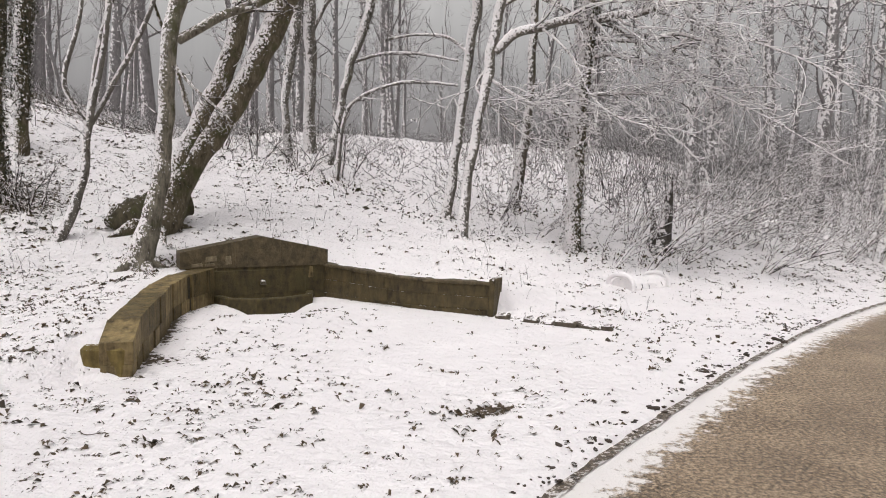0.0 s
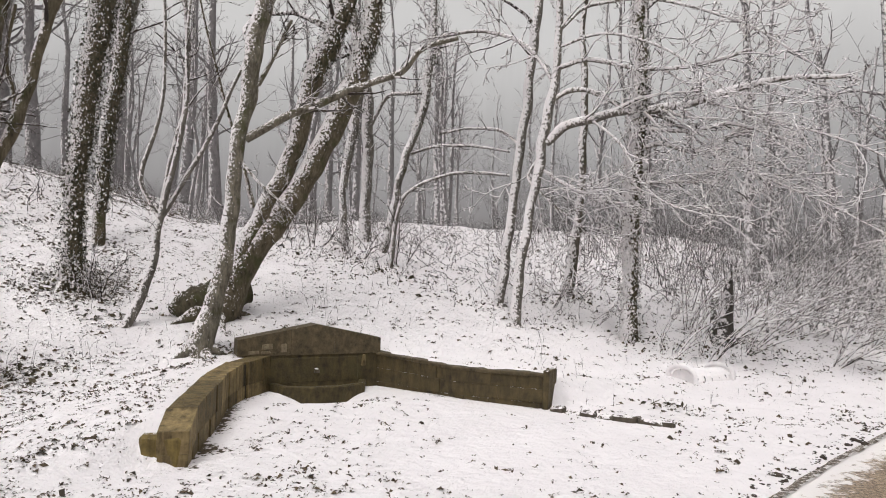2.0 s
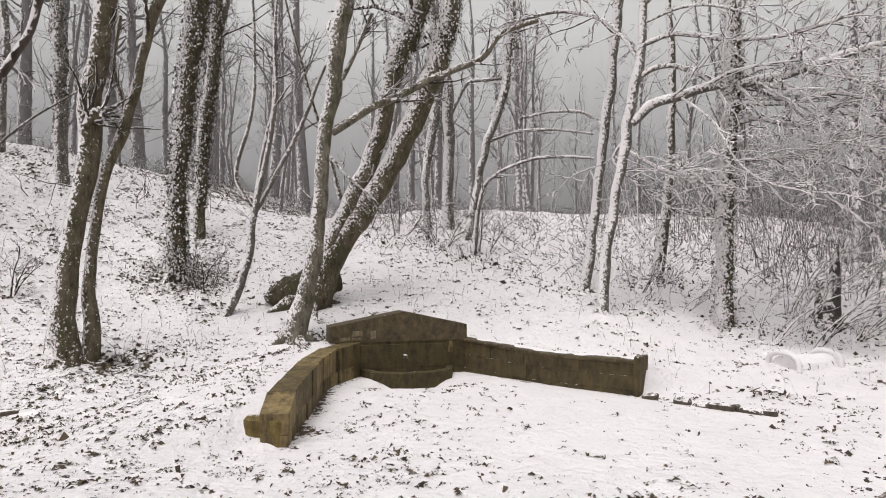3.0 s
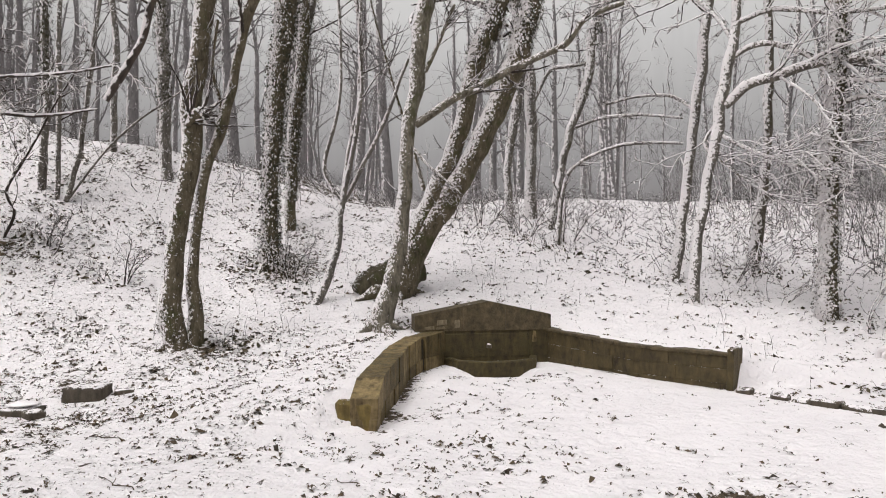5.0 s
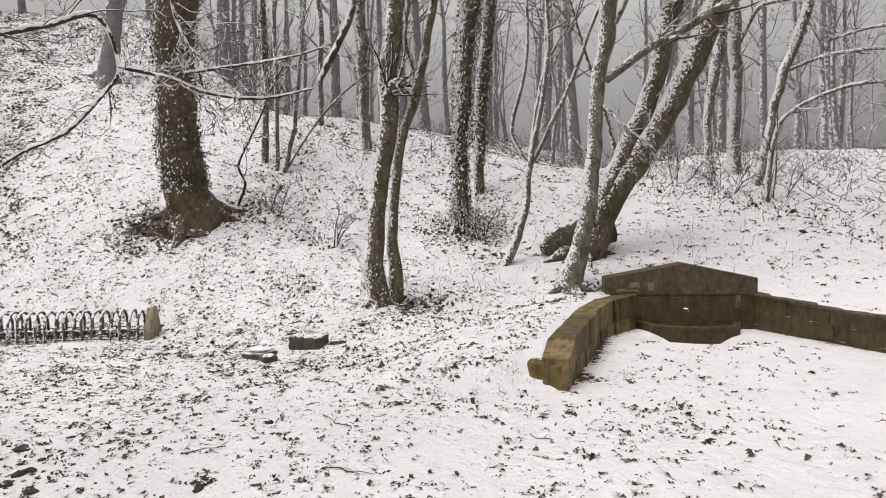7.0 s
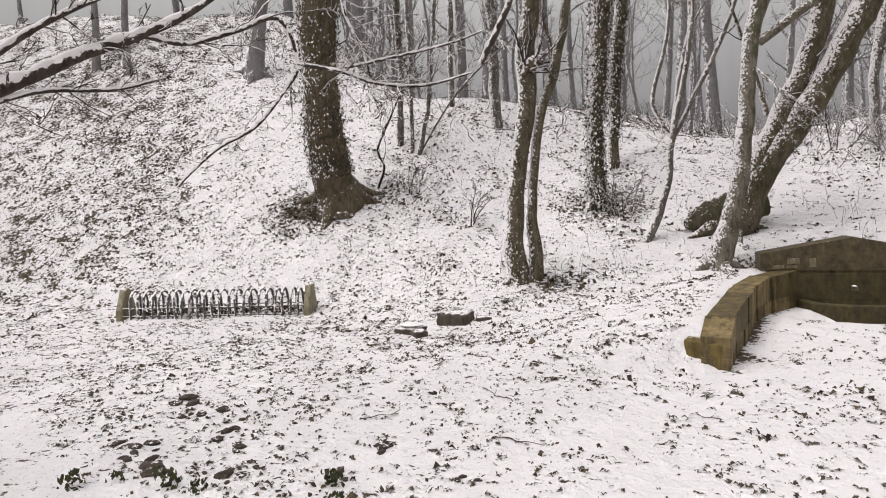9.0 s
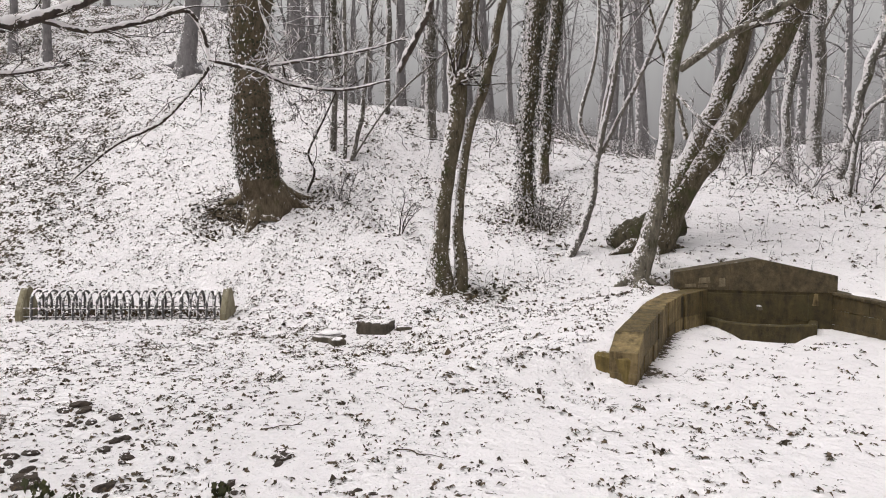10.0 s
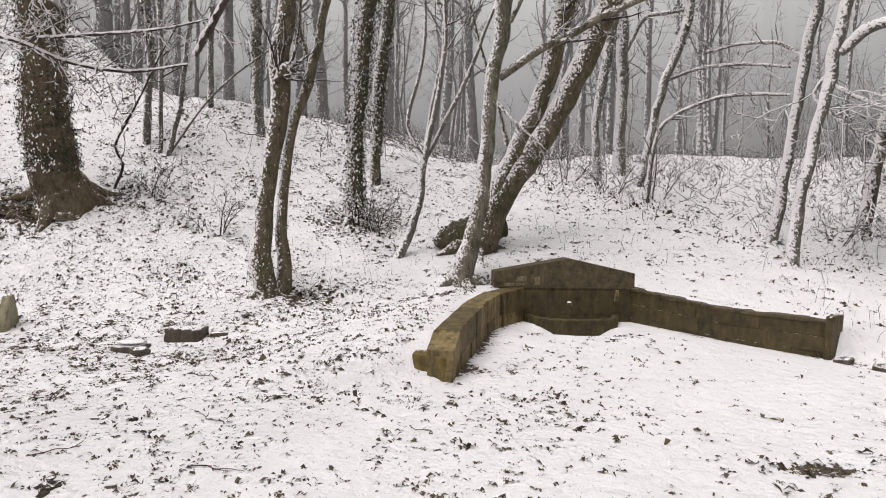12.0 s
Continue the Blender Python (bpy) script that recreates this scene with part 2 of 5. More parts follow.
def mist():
    """The far woods and the mist above them, as a plain glowing distance, brighter upwards."""
    m = bpy.data.materials.new("mist_glow")
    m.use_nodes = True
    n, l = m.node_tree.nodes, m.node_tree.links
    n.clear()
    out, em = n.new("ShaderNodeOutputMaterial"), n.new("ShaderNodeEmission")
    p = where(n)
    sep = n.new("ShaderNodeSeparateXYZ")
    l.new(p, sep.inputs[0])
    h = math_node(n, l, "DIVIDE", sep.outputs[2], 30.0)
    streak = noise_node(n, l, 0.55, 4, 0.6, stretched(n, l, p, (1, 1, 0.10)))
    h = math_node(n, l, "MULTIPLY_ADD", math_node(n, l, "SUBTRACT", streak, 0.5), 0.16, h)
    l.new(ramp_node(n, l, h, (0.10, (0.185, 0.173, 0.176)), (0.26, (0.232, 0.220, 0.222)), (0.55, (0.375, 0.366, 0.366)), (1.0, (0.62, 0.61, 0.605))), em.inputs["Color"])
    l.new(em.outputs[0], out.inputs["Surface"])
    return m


M_MIST = mist()


# ---- the lie of the land ----
WALL_LINE = [(-2.76, 5.64), (-3.10, 6.88), (-3.40, 7.95), (-3.50, 8.70), (-3.40, 9.46), (-2.00, 10.34), (-0.62, 9.42), (0.68, 8.93)]
WALL_TOP = [0.36, 0.49, 0.52, 0.55, 0.58, 0.56, 0.455, 0.44]
WALL_TOP_L, WALL_TOP_R = [0.31, 0.475, 0.50, 0.52, 0.55, 0.58], [0.57, 0.465, 0.455]
BLOCK_LEFT, BLOCK_RIGHT = (-3.79, 9.28), (-1.90, 10.30)


def road_edge(x):
    """The edge of the carriageway, as y over x."""
    x = np.minimum(np.asarray(x, float), 19.0)
    return 2.72 + 1.32 * x - 0.031 * x * x


def road_dist(x, y):
    """Metres from the road's edge, positive on the road."""
    x = np.asarray(x, float)
    slope = 1.32 - 0.062 * np.minimum(x, 19.0)
    return (road_edge(x) - y) / np.sqrt(1 + slope**2)


def smooth(a, b, v):
    u = np.clip((v - a) / (b - a), 0, 1)
    return u * u * (3 - 2 * u)


def ripple(x, y, s):
    """Gentle unevenness made of a few crossing waves."""
    return (np.sin(x * 1.31 * s + 0.7 * np.sin(y * 0.83 * s)) + np.sin(y * 1.57 * s + 1.1 * np.sin(x * 0.71 * s) + 2.0)
            + 0.6 * np.sin((x + y) * 2.3 * s + 1.0) + 0.5 * np.sin((x - 1.4 * y) * 3.1 * s)) / 3.1


def hill(x, y):
    toe = 9.3 + 0.16 * x - 0.028 * x * x + 1.4 * smooth(-4, 2, x)
    toe = np.where(x > 3, 10.9 + 0.25 * (x - 3), toe)
    toe = np.where(x < -15, 0.6 + 1.02 * (x + 15), toe)
    rise = 0.335 + 0.16 * smooth(-7, -13, x) - 0.13 * smooth(5, 14, x)
    v = y - toe
    up = np.logaddexp(0, v / 0.55) * 0.55
    far_up = 9.3 + 1.4 * smooth(-8, -4, x) + 9.0 * smooth(-10, -15, x) * smooth(3.5, -1.5, y + 0.6 * x)
    return rise * np.minimum(up, far_up + 0.035 * (up - far_up)) + 0.22 * smooth(-4.2, -6.0, x) * smooth(4.5, 7.0, y) * smooth(10, 7.5, y)


def wall_bank(x, y):
    """Distance to the wall's face, its top there, and whether the place lies behind it."""
    best = np.full(x.shape, 1e9)
    top = np.zeros(x.shape)
    side = np.zeros(x.shape)
    end = np.zeros(x.shape)
    last = len(WALL_LINE) - 2
    for n, ((ax, ay), (bx, by)) in enumerate(zip(WALL_LINE, WALL_LINE[1:])):
        dx, dy = bx - ax, by - ay
        u0 = ((x - ax) * dx + (y - ay) * dy) / (dx * dx + dy * dy)
        u = np.clip(u0, 0, 1)
        d = np.hypot(x - ax - u * dx, y - ay - u * dy)
        s = (dx * (y - ay) - dy * (x - ax)) / np.hypot(dx, dy)
        near = d < best
        best = np.where(near, d, best)
        top = np.where(near, WALL_TOP[n] * (1 - u) + WALL_TOP[n + 1] * u, top)
        side = np.where(near, s, side)
        size = np.hypot(dx, dy)
        over = np.where(n == 0, np.maximum(0.20 - u0 * size, 0), np.where((n == last) & (u0 > 1), (u0 - 1) * size, 0))
        end = np.where(near, over, end)
    return best, top, side, end


def ground_z(x, y):
    x, y = np.asarray(x, float), np.asarray(y, float)
    base = hill(x, y)
    d, top, side, end = wall_bank(x, y)
    behind = smooth(0.11, 0.24, side) * smooth(0.0, 1.0, 1 - end / (0.24 + 1.1 * np.maximum(side - 0.45, 0)))
    bank = (top - 0.015) * np.exp(-(np.maximum(d - 0.35, 0) / 1.9) ** 2)
    court = np.minimum(base, 0.05)
    in_front = smooth(5.0, 3.0, d) * (side < 0.125) * smooth(0.9, 0.0, end)
    h = base * (1 - in_front) + court * in_front
    h = np.where(behind > 0, h * (1 - behind) + np.maximum(base, bank) * behind, h)
    uneven = 0.030 * ripple(x, y, 1.0) + 0.012 * ripple(y, x, 3.7)
    far = smooth(12, 30, np.hypot(x, y))
    h = h + uneven * (1 + 3 * far) * smooth(0.0, 0.5, d)
    h = h - 0.17 * np.exp(-(((x + 2.47) * 0.88 + (y - 9.10) * 0.47) / 0.70) ** 4 - (((x + 2.47) * -0.47 + (y - 9.10) * 0.88) / 0.30) ** 4)
    h = h - 0.05 * np.exp(-(((x - 0.44) * 0.8 + (y - 4.98) * 0.55) / 0.34) ** 2 - (((x - 0.44) * -0.5 + (y - 4.98) * 0.8) / 0.15) ** 2)
    r = road_dist(x, y)
    on = smooth(-0.05, 0.10, r) * smooth(6.6, 6.2, r)
    h = h * (1 - smooth(-1.2, 0.0, r)) * (1 - smooth(0.0, 0.2, r))
    return h - 0.16 * on

# ---- mesh helpers ----
def mesh_of(name, verts, faces, mat, flat=False):
    me = bpy.data.meshes.new(name)
    me.from_pydata(np.asarray(verts, float).tolist(), [], faces if isinstance(faces, list) else faces.tolist())
    me.materials.append(mat)
    if not flat:
        me.shade_smooth()
    return me


def part(name, bm, mat, parent, label=""):
    """A bmesh as one mesh object under a thing."""
    me = bpy.data.meshes.new(name)
    bm.to_mesh(me)
    bm.free()
    me.materials.append(mat)
    ob = new(name, me)
    ob.parent = parent
    return tagged(ob, label)


def piece(name, me, parent, label=""):
    ob = new(name, me)
    ob.parent = parent
    return tagged(ob, label)


def thing(name, label, category, place=(0, 0, 0), turn=0.0, group="", kind=""):
    ob = new(name)
    ob.matrix_world = pose(*place, 0, 0, turn)
    return tagged(ob, label, category, group, kind)


def gz(x, y):
    return float(ground_z(np.array([x]), np.array([y]))[0])


def rough_block(sx, sy, sz, rng, wobble=0.012, bevel=0.018):
    """A hewn block, base at z = 0, with rounded and slightly crooked edges."""
    bm = bmesh.new()
    bmesh.ops.create_cube(bm, size=1.0)
    for v in bm.verts:
        v.co = Vector((v.co.x * sx, v.co.y * sy, (v.co.z + 0.5) * sz)) + Vector(rng.uniform(-wobble, wobble, 3))
    bmesh.ops.bevel(bm, geom=bm.edges[:], offset=bevel, segments=1, affect="EDGES")
    return bm


class Tubes:
    """Many tapered tubes, gathered into one mesh."""

    def __init__(self):
        self.v, self.f, self.count = [], [], 0

    def add(self, pts, radii, sides=5):
        pts, radii = np.asarray(pts, float), np.asarray(radii, float)
        k = len(pts)
        tan = np.gradient(pts, axis=0)
        tan /= np.linalg.norm(tan, axis=1, keepdims=True) + 1e-9
        mean = tan.mean(0)
        ref = np.array([1.0, 0, 0]) if abs(mean[0]) < 0.8 * np.linalg.norm(mean) else np.array([0, 1.0, 0])
        a = np.cross(tan, ref)
        a /= np.linalg.norm(a, axis=1, keepdims=True) + 1e-9
        b = np.cross(tan, a)
        ang = np.arange(sides) * 2 * np.pi / sides
        ring = pts[:, None] + radii[:, None, None] * (np.cos(ang)[None, :, None] * a[:, None] + np.sin(ang)[None, :, None] * b[:, None])
        self.v.append(ring.reshape(-1, 3))
        i = np.arange(k - 1)[:, None] * sides
        j = np.arange(sides)[None]
        n = (j + 1) % sides
        q = np.stack([i + j, i + n, i + n + sides, i + j + sides], -1).reshape(-1, 4) + self.count
        self.f.append(q)
        self.count += k * sides

    def mesh(self, name, mat):
        return mesh_of(name, np.concatenate(self.v), np.concatenate(self.f), mat)


def spline(rows, per=6):
    """A smooth run of points and radii through (x, y, z, r) rows."""
    p = np.asarray(rows, float)
    p = np.vstack([2 * p[0] - p[1], p, 2 * p[-1] - p[-2]])
    out = []
    for i in range(1, len(p) - 2):
        for u in np.arange(per) / per:
            out.append(0.5 * (2 * p[i] + (p[i + 1] - p[i - 1]) * u + (2 * p[i - 1] - 5 * p[i] + 4 * p[i + 1] - p[i + 2]) * u * u
                              + (3 * p[i] - p[i - 1] - 3 * p[i + 1] + p[i + 2]) * u**3))
    out.append(p[-2])
    out = np.array(out)
    out[:, 3] = np.maximum(out[:, 3], 0.003)
    return out[:, :3], out[:, 3]


def sprout(tb, pts, radii, rng, count, length, level, start=0.15, droop=0.0, spread=(30, 65), thin=0.45, lean=(0, 0, 0), least=0.004):
    """Side branches along a limb, each with its own finer ones."""
    seg = np.linalg.norm(np.diff(pts, axis=0), axis=1)
    run = np.r_[0, np.cumsum(seg)] / max(seg.sum(), 1e-6)
    for _ in range(count):
        u = start + (1 - start) * rng.random_sample() ** 0.8
        at = np.array([np.interp(u, run, pts[:, c]) for c in range(3)])
        r = min(np.interp(u, run, radii) * thin * rng.uniform(0.6, 1.1), 0.05 * length + 0.006)
        r = max(r, least)
        k = min(int(u * (len(pts) - 1)), len(pts) - 2)
        t = pts[k + 1] - pts[k]
        t /= np.linalg.norm(t) + 1e-9
        side = np.cross(t, rng.normal(size=3))
        side /= np.linalg.norm(side) + 1e-9
        ang = radians(rng.uniform(*spread))
        d = t * math.cos(ang) + side * math.sin(ang) + np.asarray(lean)
        size = length * rng.uniform(0.45, 1.15) * (1.15 - 0.6 * u)
        steps = 6 if level > 0 else 4
        line = [at]
        for _s in range(steps):
            d = d / (np.linalg.norm(d) + 1e-9) + rng.normal(scale=0.17, size=3) + np.array([0, 0, 0.05 - droop])
            d /= np.linalg.norm(d) + 1e-9
            line.append(line[-1] + d * size / steps)
        line = np.array(line)
        rad = np.linspace(r, max(r * 0.25, least * 0.6), len(line))
        tb.add(line, rad, 5 if r > 0.015 else (4 if r > 0.007 else 3))
        if level > 0:
            sprout(tb, line, rad, rng, max(2, int(count * 0.35) if level > 1 else int(rng.randint(3, 6))), size * 0.5, level - 1,
                   0.2, droop * 0.8, spread, 0.6, lean, least)


def leaves_on(pts, radii, rng, count, size, reach, up=0.25):
    """Small leaves that stand round a stem."""
    n = len(pts)
    u = rng.random_sample(count) * (n - 1)
    k = np.minimum(u.astype(int), n - 2)
    f = (u - k)[:, None]
    at = pts[k] * (1 - f) + pts[k + 1] * f
    r = radii[k] * (1 - f[:, 0]) + radii[k + 1] * f[:, 0]
    t = pts[k + 1] - pts[k]
    t /= np.linalg.norm(t, axis=1, keepdims=True) + 1e-9
    out = np.cross(t, rng.normal(size=(count, 3)))
    out /= np.linalg.norm(out, axis=1, keepdims=True) + 1e-9
    at = at + out * (r + reach * rng.random_sample(count) ** 1.6)[:, None]
    a = rng.normal(size=(count, 3)) * 0.6 + np.cross(out, t)
    a /= np.linalg.norm(a, axis=1, keepdims=True) + 1e-9
    b = np.cross(a, out) + rng.normal(size=(count, 3)) * 0.4 + [0, 0, up]
    b /= np.linalg.norm(b, axis=1, keepdims=True) + 1e-9
    s = (size * rng.uniform(0.5, 1.2, count))[:, None]
    v = np.stack([at - b * s * 0.55, at + a * s * 0.5 + out * s * 0.15, at + b * s * 0.65, at - a * s * 0.5 + out * s * 0.1], 1).reshape(-1, 3)
    q = np.arange(count * 4).reshape(-1, 4)
    return v, q


# ---- ground, road, distance ----
def axis_grid(points, steps):
    """Coordinates from first to last point with the given step in each stretch."""
    out = []
    for a, b, s in zip(points, points[1:], steps):
        out.extend(np.arange(a, b - 1e-6, s))
    return np.array(out + [points[-1]])


def litter_haze_density(x, y):
    """How much dead leaf shows through the snow; the far share greys it like haze."""
    left = smooth(-1.5, -9.0, x)
    slope = smooth(-10.5, -14, x) * smooth(-2, 2, y) * smooth(-1.5, -5.0, y + 0.6 * x)
    near = smooth(8.0, 3.0, np.hypot(x + 4.0, y - 2.0)) * smooth(1.0, -2.0, x)
    foot = sum(0.75 * np.exp(-((x - a) ** 2 + (y - b) ** 2) / (2 * s * s)) for a, b, s in ((-6.45, 7.45, 0.32), (-4.45, 9.75, 0.30), (-7.4, 11.1, 0.5), (-11.5, 6.75, 0.34), (-12.1, 6.3, 0.36), (-11.0, 7.9, 0.30), (-2.75, 6.3, 0.22), (-3.2, 7.6, 0.2)))
    # Past 15 m more leaf greys the snow in place of mist haze.
    woods = smooth(9.5, 11.5, y) * 0.16 + 0.30 * smooth(15.5, 22, np.hypot(x, y)) * smooth(8, 12, y) + 0.22 * smooth(-1.5, 1.0, x) * smooth(12.5, 15.0, np.hypot(x, y)) + foot
    d, top, side, end = wall_bank(x, y)
    court = smooth(3.5, 2.0, d) * (side < 0) * (end < 0.5)
    verge = smooth(-2.2, -0.3, road_dist(x, y)) * 0.10
    hem = 1.3 * np.exp(-(np.maximum(d - 0.02, 0) / 0.085) ** 2) * (side < 0.06) * (0.6 + 0.5 * ripple(x, y, 4.0))
    wet = hem + 1.5 * np.exp(-(((x + 2.42) * 0.88 + (y - 9.02) * 0.47) / 0.62) ** 2 - (((x + 2.42) * -0.47 + (y - 9.02) * 0.88) / 0.17) ** 2)
    bare = wet + 1.7 * np.exp(-(((x - 0.42) * 0.8 + (y - 5.0) * 0.55) / 0.30) ** 2 - (((x - 0.42) * -0.5 + (y - 5.0) * 0.8) / 0.10) ** 2)
    return np.clip(bare + 0.21 + 0.38 * left + 0.48 * slope + 0.25 * near + woods - 0.10 * court - 0.10 * smooth(-2, 1, x) * smooth(9, 7, y) + verge, 0.0, 1.8)


gx = axis_grid([-400, -90, -32, -15, -9, 6, 15, 34, 90, 400], [60, 6, 0.7, 0.16, 0.09, 0.16, 0.6, 6, 60])
gy = axis_grid([-400, -90, -20, 0, 3, 13, 22, 50, 110, 400], [60, 6, 0.4, 0.14, 0.09, 0.20, 0.8, 6, 60])
GX, GY = np.meshgrid(gx, gy)
GZ = ground_z(GX, GY)
nx, ny = len(gx), len(gy)
idx = np.arange(nx * ny).reshape(ny, nx)
quads = np.stack([idx[:-1, :-1], idx[:-1, 1:], idx[1:, 1:], idx[1:, :-1]], -1).reshape(-1, 4)
me = mesh_of("ground", np.stack([GX, GY, GZ], -1).reshape(-1, 3), quads, M_GROUND)
att = me.attributes.new("litter", "FLOAT", "POINT")
att.data.foreach_set("value", litter_haze_density(GX, GY).ravel().astype(np.float32))
ground = tagged(new("ground", me), "thin snow over dead leaves on a wooded slope", "ground", kind="structure")


def road_strip(name, offsets, lift, mat, label, category, value=None, jag=0.0):
    """A strip that follows the road's edge; offsets are metres inward from the edge."""
    xs = np.concatenate([np.arange(-26, -4, 1.0), np.arange(-4, 12, 0.12), np.arange(12, 60, 1.2)])
    e = road_edge(xs)
    slope = np.where(xs < 19, 1.32 - 0.062 * xs, 0.142)
    nrm = np.stack([slope, -np.ones_like(slope)], -1) / np.sqrt(1 + slope**2)[:, None]
    rows, vals = [], []
    for k, o in enumerate(offsets):
        edge = jag * (np.sin(xs * 5.3 + k) + np.sin(xs * 13.7 + 2 * k) + 0.7 * np.sin(xs * 31.0 + k)) if k in (0, len(offsets) - 1) else 0 * xs
        p = np.stack([xs, e], -1) + nrm * (o + edge)[:, None]
        z = lift + 0.012 * math.sin(math.pi * min(max(o / 6.2, 0), 1)) + 0 * xs
        rows.append(np.column_stack([p, z]))
        vals.append(np.full(len(xs), value(o) if value else 0.0))
    v = np.stack(rows, 1).reshape(-1, 3)
    c = len(offsets)
    i = (np.arange(len(xs) - 1)[:, None] * c + np.arange(c - 1)[None]).ravel()
    q = np.stack([i, i + 1, i + 1 + c, i + c], -1)
    m_ = mesh_of(name, v, q, mat)
    a_ = m_.attributes.new("slush", "FLOAT", "POINT")
    a_.data.foreach_set("value", np.stack(vals, 1).ravel().astype(np.float32))
    return tagged(new(name, m_), label, category, kind="structure")


road_strip("road", [0.02, 0.10, 0.2, 0.3, 0.4, 0.5, 0.6, 0.75, 0.95, 1.3, 2.2, 3.5, 5.0, 5.8, 6.3], -0.035, M_ASPHALT,
           "wet brown asphalt road with slush along its edge", "road",
           lambda o: 0.97 * (1 - min(max((o - 0.10) / 0.46, 0), 1)) ** 0.9 + 0.1 * (o > 5.8))
road_strip("gutter", [-0.31, -0.25, -0.18, -0.11, -0.05, 0.0, 0.06], -0.024, M_MUD, "dark strip of mud and leaf litter along the verge", "gutter",
           lambda o: min(1.0, (abs(o + 0.09) / 0.18) ** 3), 0.008)

# Ring that glows on its own to give the mist's brightness behind everything.
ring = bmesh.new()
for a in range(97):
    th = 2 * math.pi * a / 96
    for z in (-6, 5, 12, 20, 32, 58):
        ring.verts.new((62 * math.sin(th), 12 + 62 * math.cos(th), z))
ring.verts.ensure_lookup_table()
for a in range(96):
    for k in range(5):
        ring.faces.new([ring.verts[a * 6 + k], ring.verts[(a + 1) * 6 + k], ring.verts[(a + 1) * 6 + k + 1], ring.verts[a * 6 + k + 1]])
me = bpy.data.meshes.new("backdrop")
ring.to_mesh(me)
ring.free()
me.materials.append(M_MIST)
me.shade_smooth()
tagged(new("backdrop", me), "glowing backdrop of grey winter mist over distant bare woods", "mist", kind="structure")

# ---- the spring wall ----
wall = thing("spring_wall", "mossy brown stone spring wall with gabled centre and two wings", "stone wall")
rng = np.random.RandomState(11)


def wing(line, tops, courses, mat, thick, pale=None, lead=0.0):
    """Hewn stones in courses along a line of plan points, set on a dark core."""
    line = np.array(line)
    seg = np.linalg.norm(np.diff(line, axis=0), axis=1)
    run = np.r_[0, np.cumsum(seg)]
    total = run[-1]

    def place(s):
        k = int(np.clip(np.searchsorted(run, s) - 1, 0, len(seg) - 1))
        u = (s - run[k]) / seg[k]
        p = line[k] * (1 - u) + line[k + 1] * u
        d = (line[k + 1] - line[k]) / seg[k]
        return p, d, float(np.interp(s, run, tops))

    for c in range(courses):
        s = -0.02 - 0.12 * (c % 2)
        while s < total:
            w = rng.uniform(0.26, 0.46)
            a, b = max(s, lead), min(s + w, total)
            s += w
            if b - a < 0.09:
                continue
            p, d, top = place((a + b) / 2)
            h = (top + 0.10) / courses
            bm = rough_block(b - a - 0.001, thick + rng.uniform(-0.02, 0.01), h - 0.001, rng, 0.003, 0.004)
            lo_, hi_ = place(a)[2], place(b)[2]
            for v in bm.verts:
                u = min(max(v.co.x / (b - a) + 0.5, 0), 1)
                v.co.z = (c * h + v.co.z) * (lo_ + (hi_ - lo_) * u + 0.10) / (top + 0.10) - c * h
            nrm = np.array([-d[1], d[0]])
            mid = p + nrm * (thick / 2 + rng.uniform(-0.004, 0.007))
            bmesh.ops.transform(bm, matrix=Matrix.Translation((mid[0], mid[1], -0.10 + c * h)) @ Matrix.Rotation(math.atan2(d[1], d[0]), 4, "Z"), verts=bm.verts)
            part("stone", bm, pale if pale and rng.random_sample() < 0.55 else mat, wall)
    core = bmesh.new()
    front, back = [], []
    for s in np.linspace(lead + 0.03, total - 0.03, 14):
        p, d, top = place(s)
        nrm = np.array([-d[1], d[0]])
        q, r = p + nrm * 0.035, p + nrm * (thick - 0.03)
        front.append((core.verts.new((*q, -0.1)), core.verts.new((*q, top - 0.03))))
        back.append((core.verts.new((*r, -0.1)), core.verts.new((*r, top - 0.03))))
    for k in range(13):
        core.faces.new([front[k][0], front[k + 1][0], front[k + 1][1], front[k][1]])
        core.faces.new([front[k][1], front[k + 1][1], back[k + 1][1], back[k][1]])
        core.faces.new([back[k][1], back[k + 1][1], back[k + 1][0], back[k][0]])
    part("core", core, M_CORE, wall, "dark mortar between the stones")


LEFT_WING = [WALL_LINE[0], (-2.90, 6.10), *WALL_LINE[1:5]]
wing(LEFT_WING, WALL_TOP_L, 2, M_STONE_PALE, 0.28, M_STONE_OLIVE, 0.02)
RIGHT_WING = WALL_LINE[5:]
wing(RIGHT_WING, WALL_TOP_R, 3, M_STONE, 0.32)



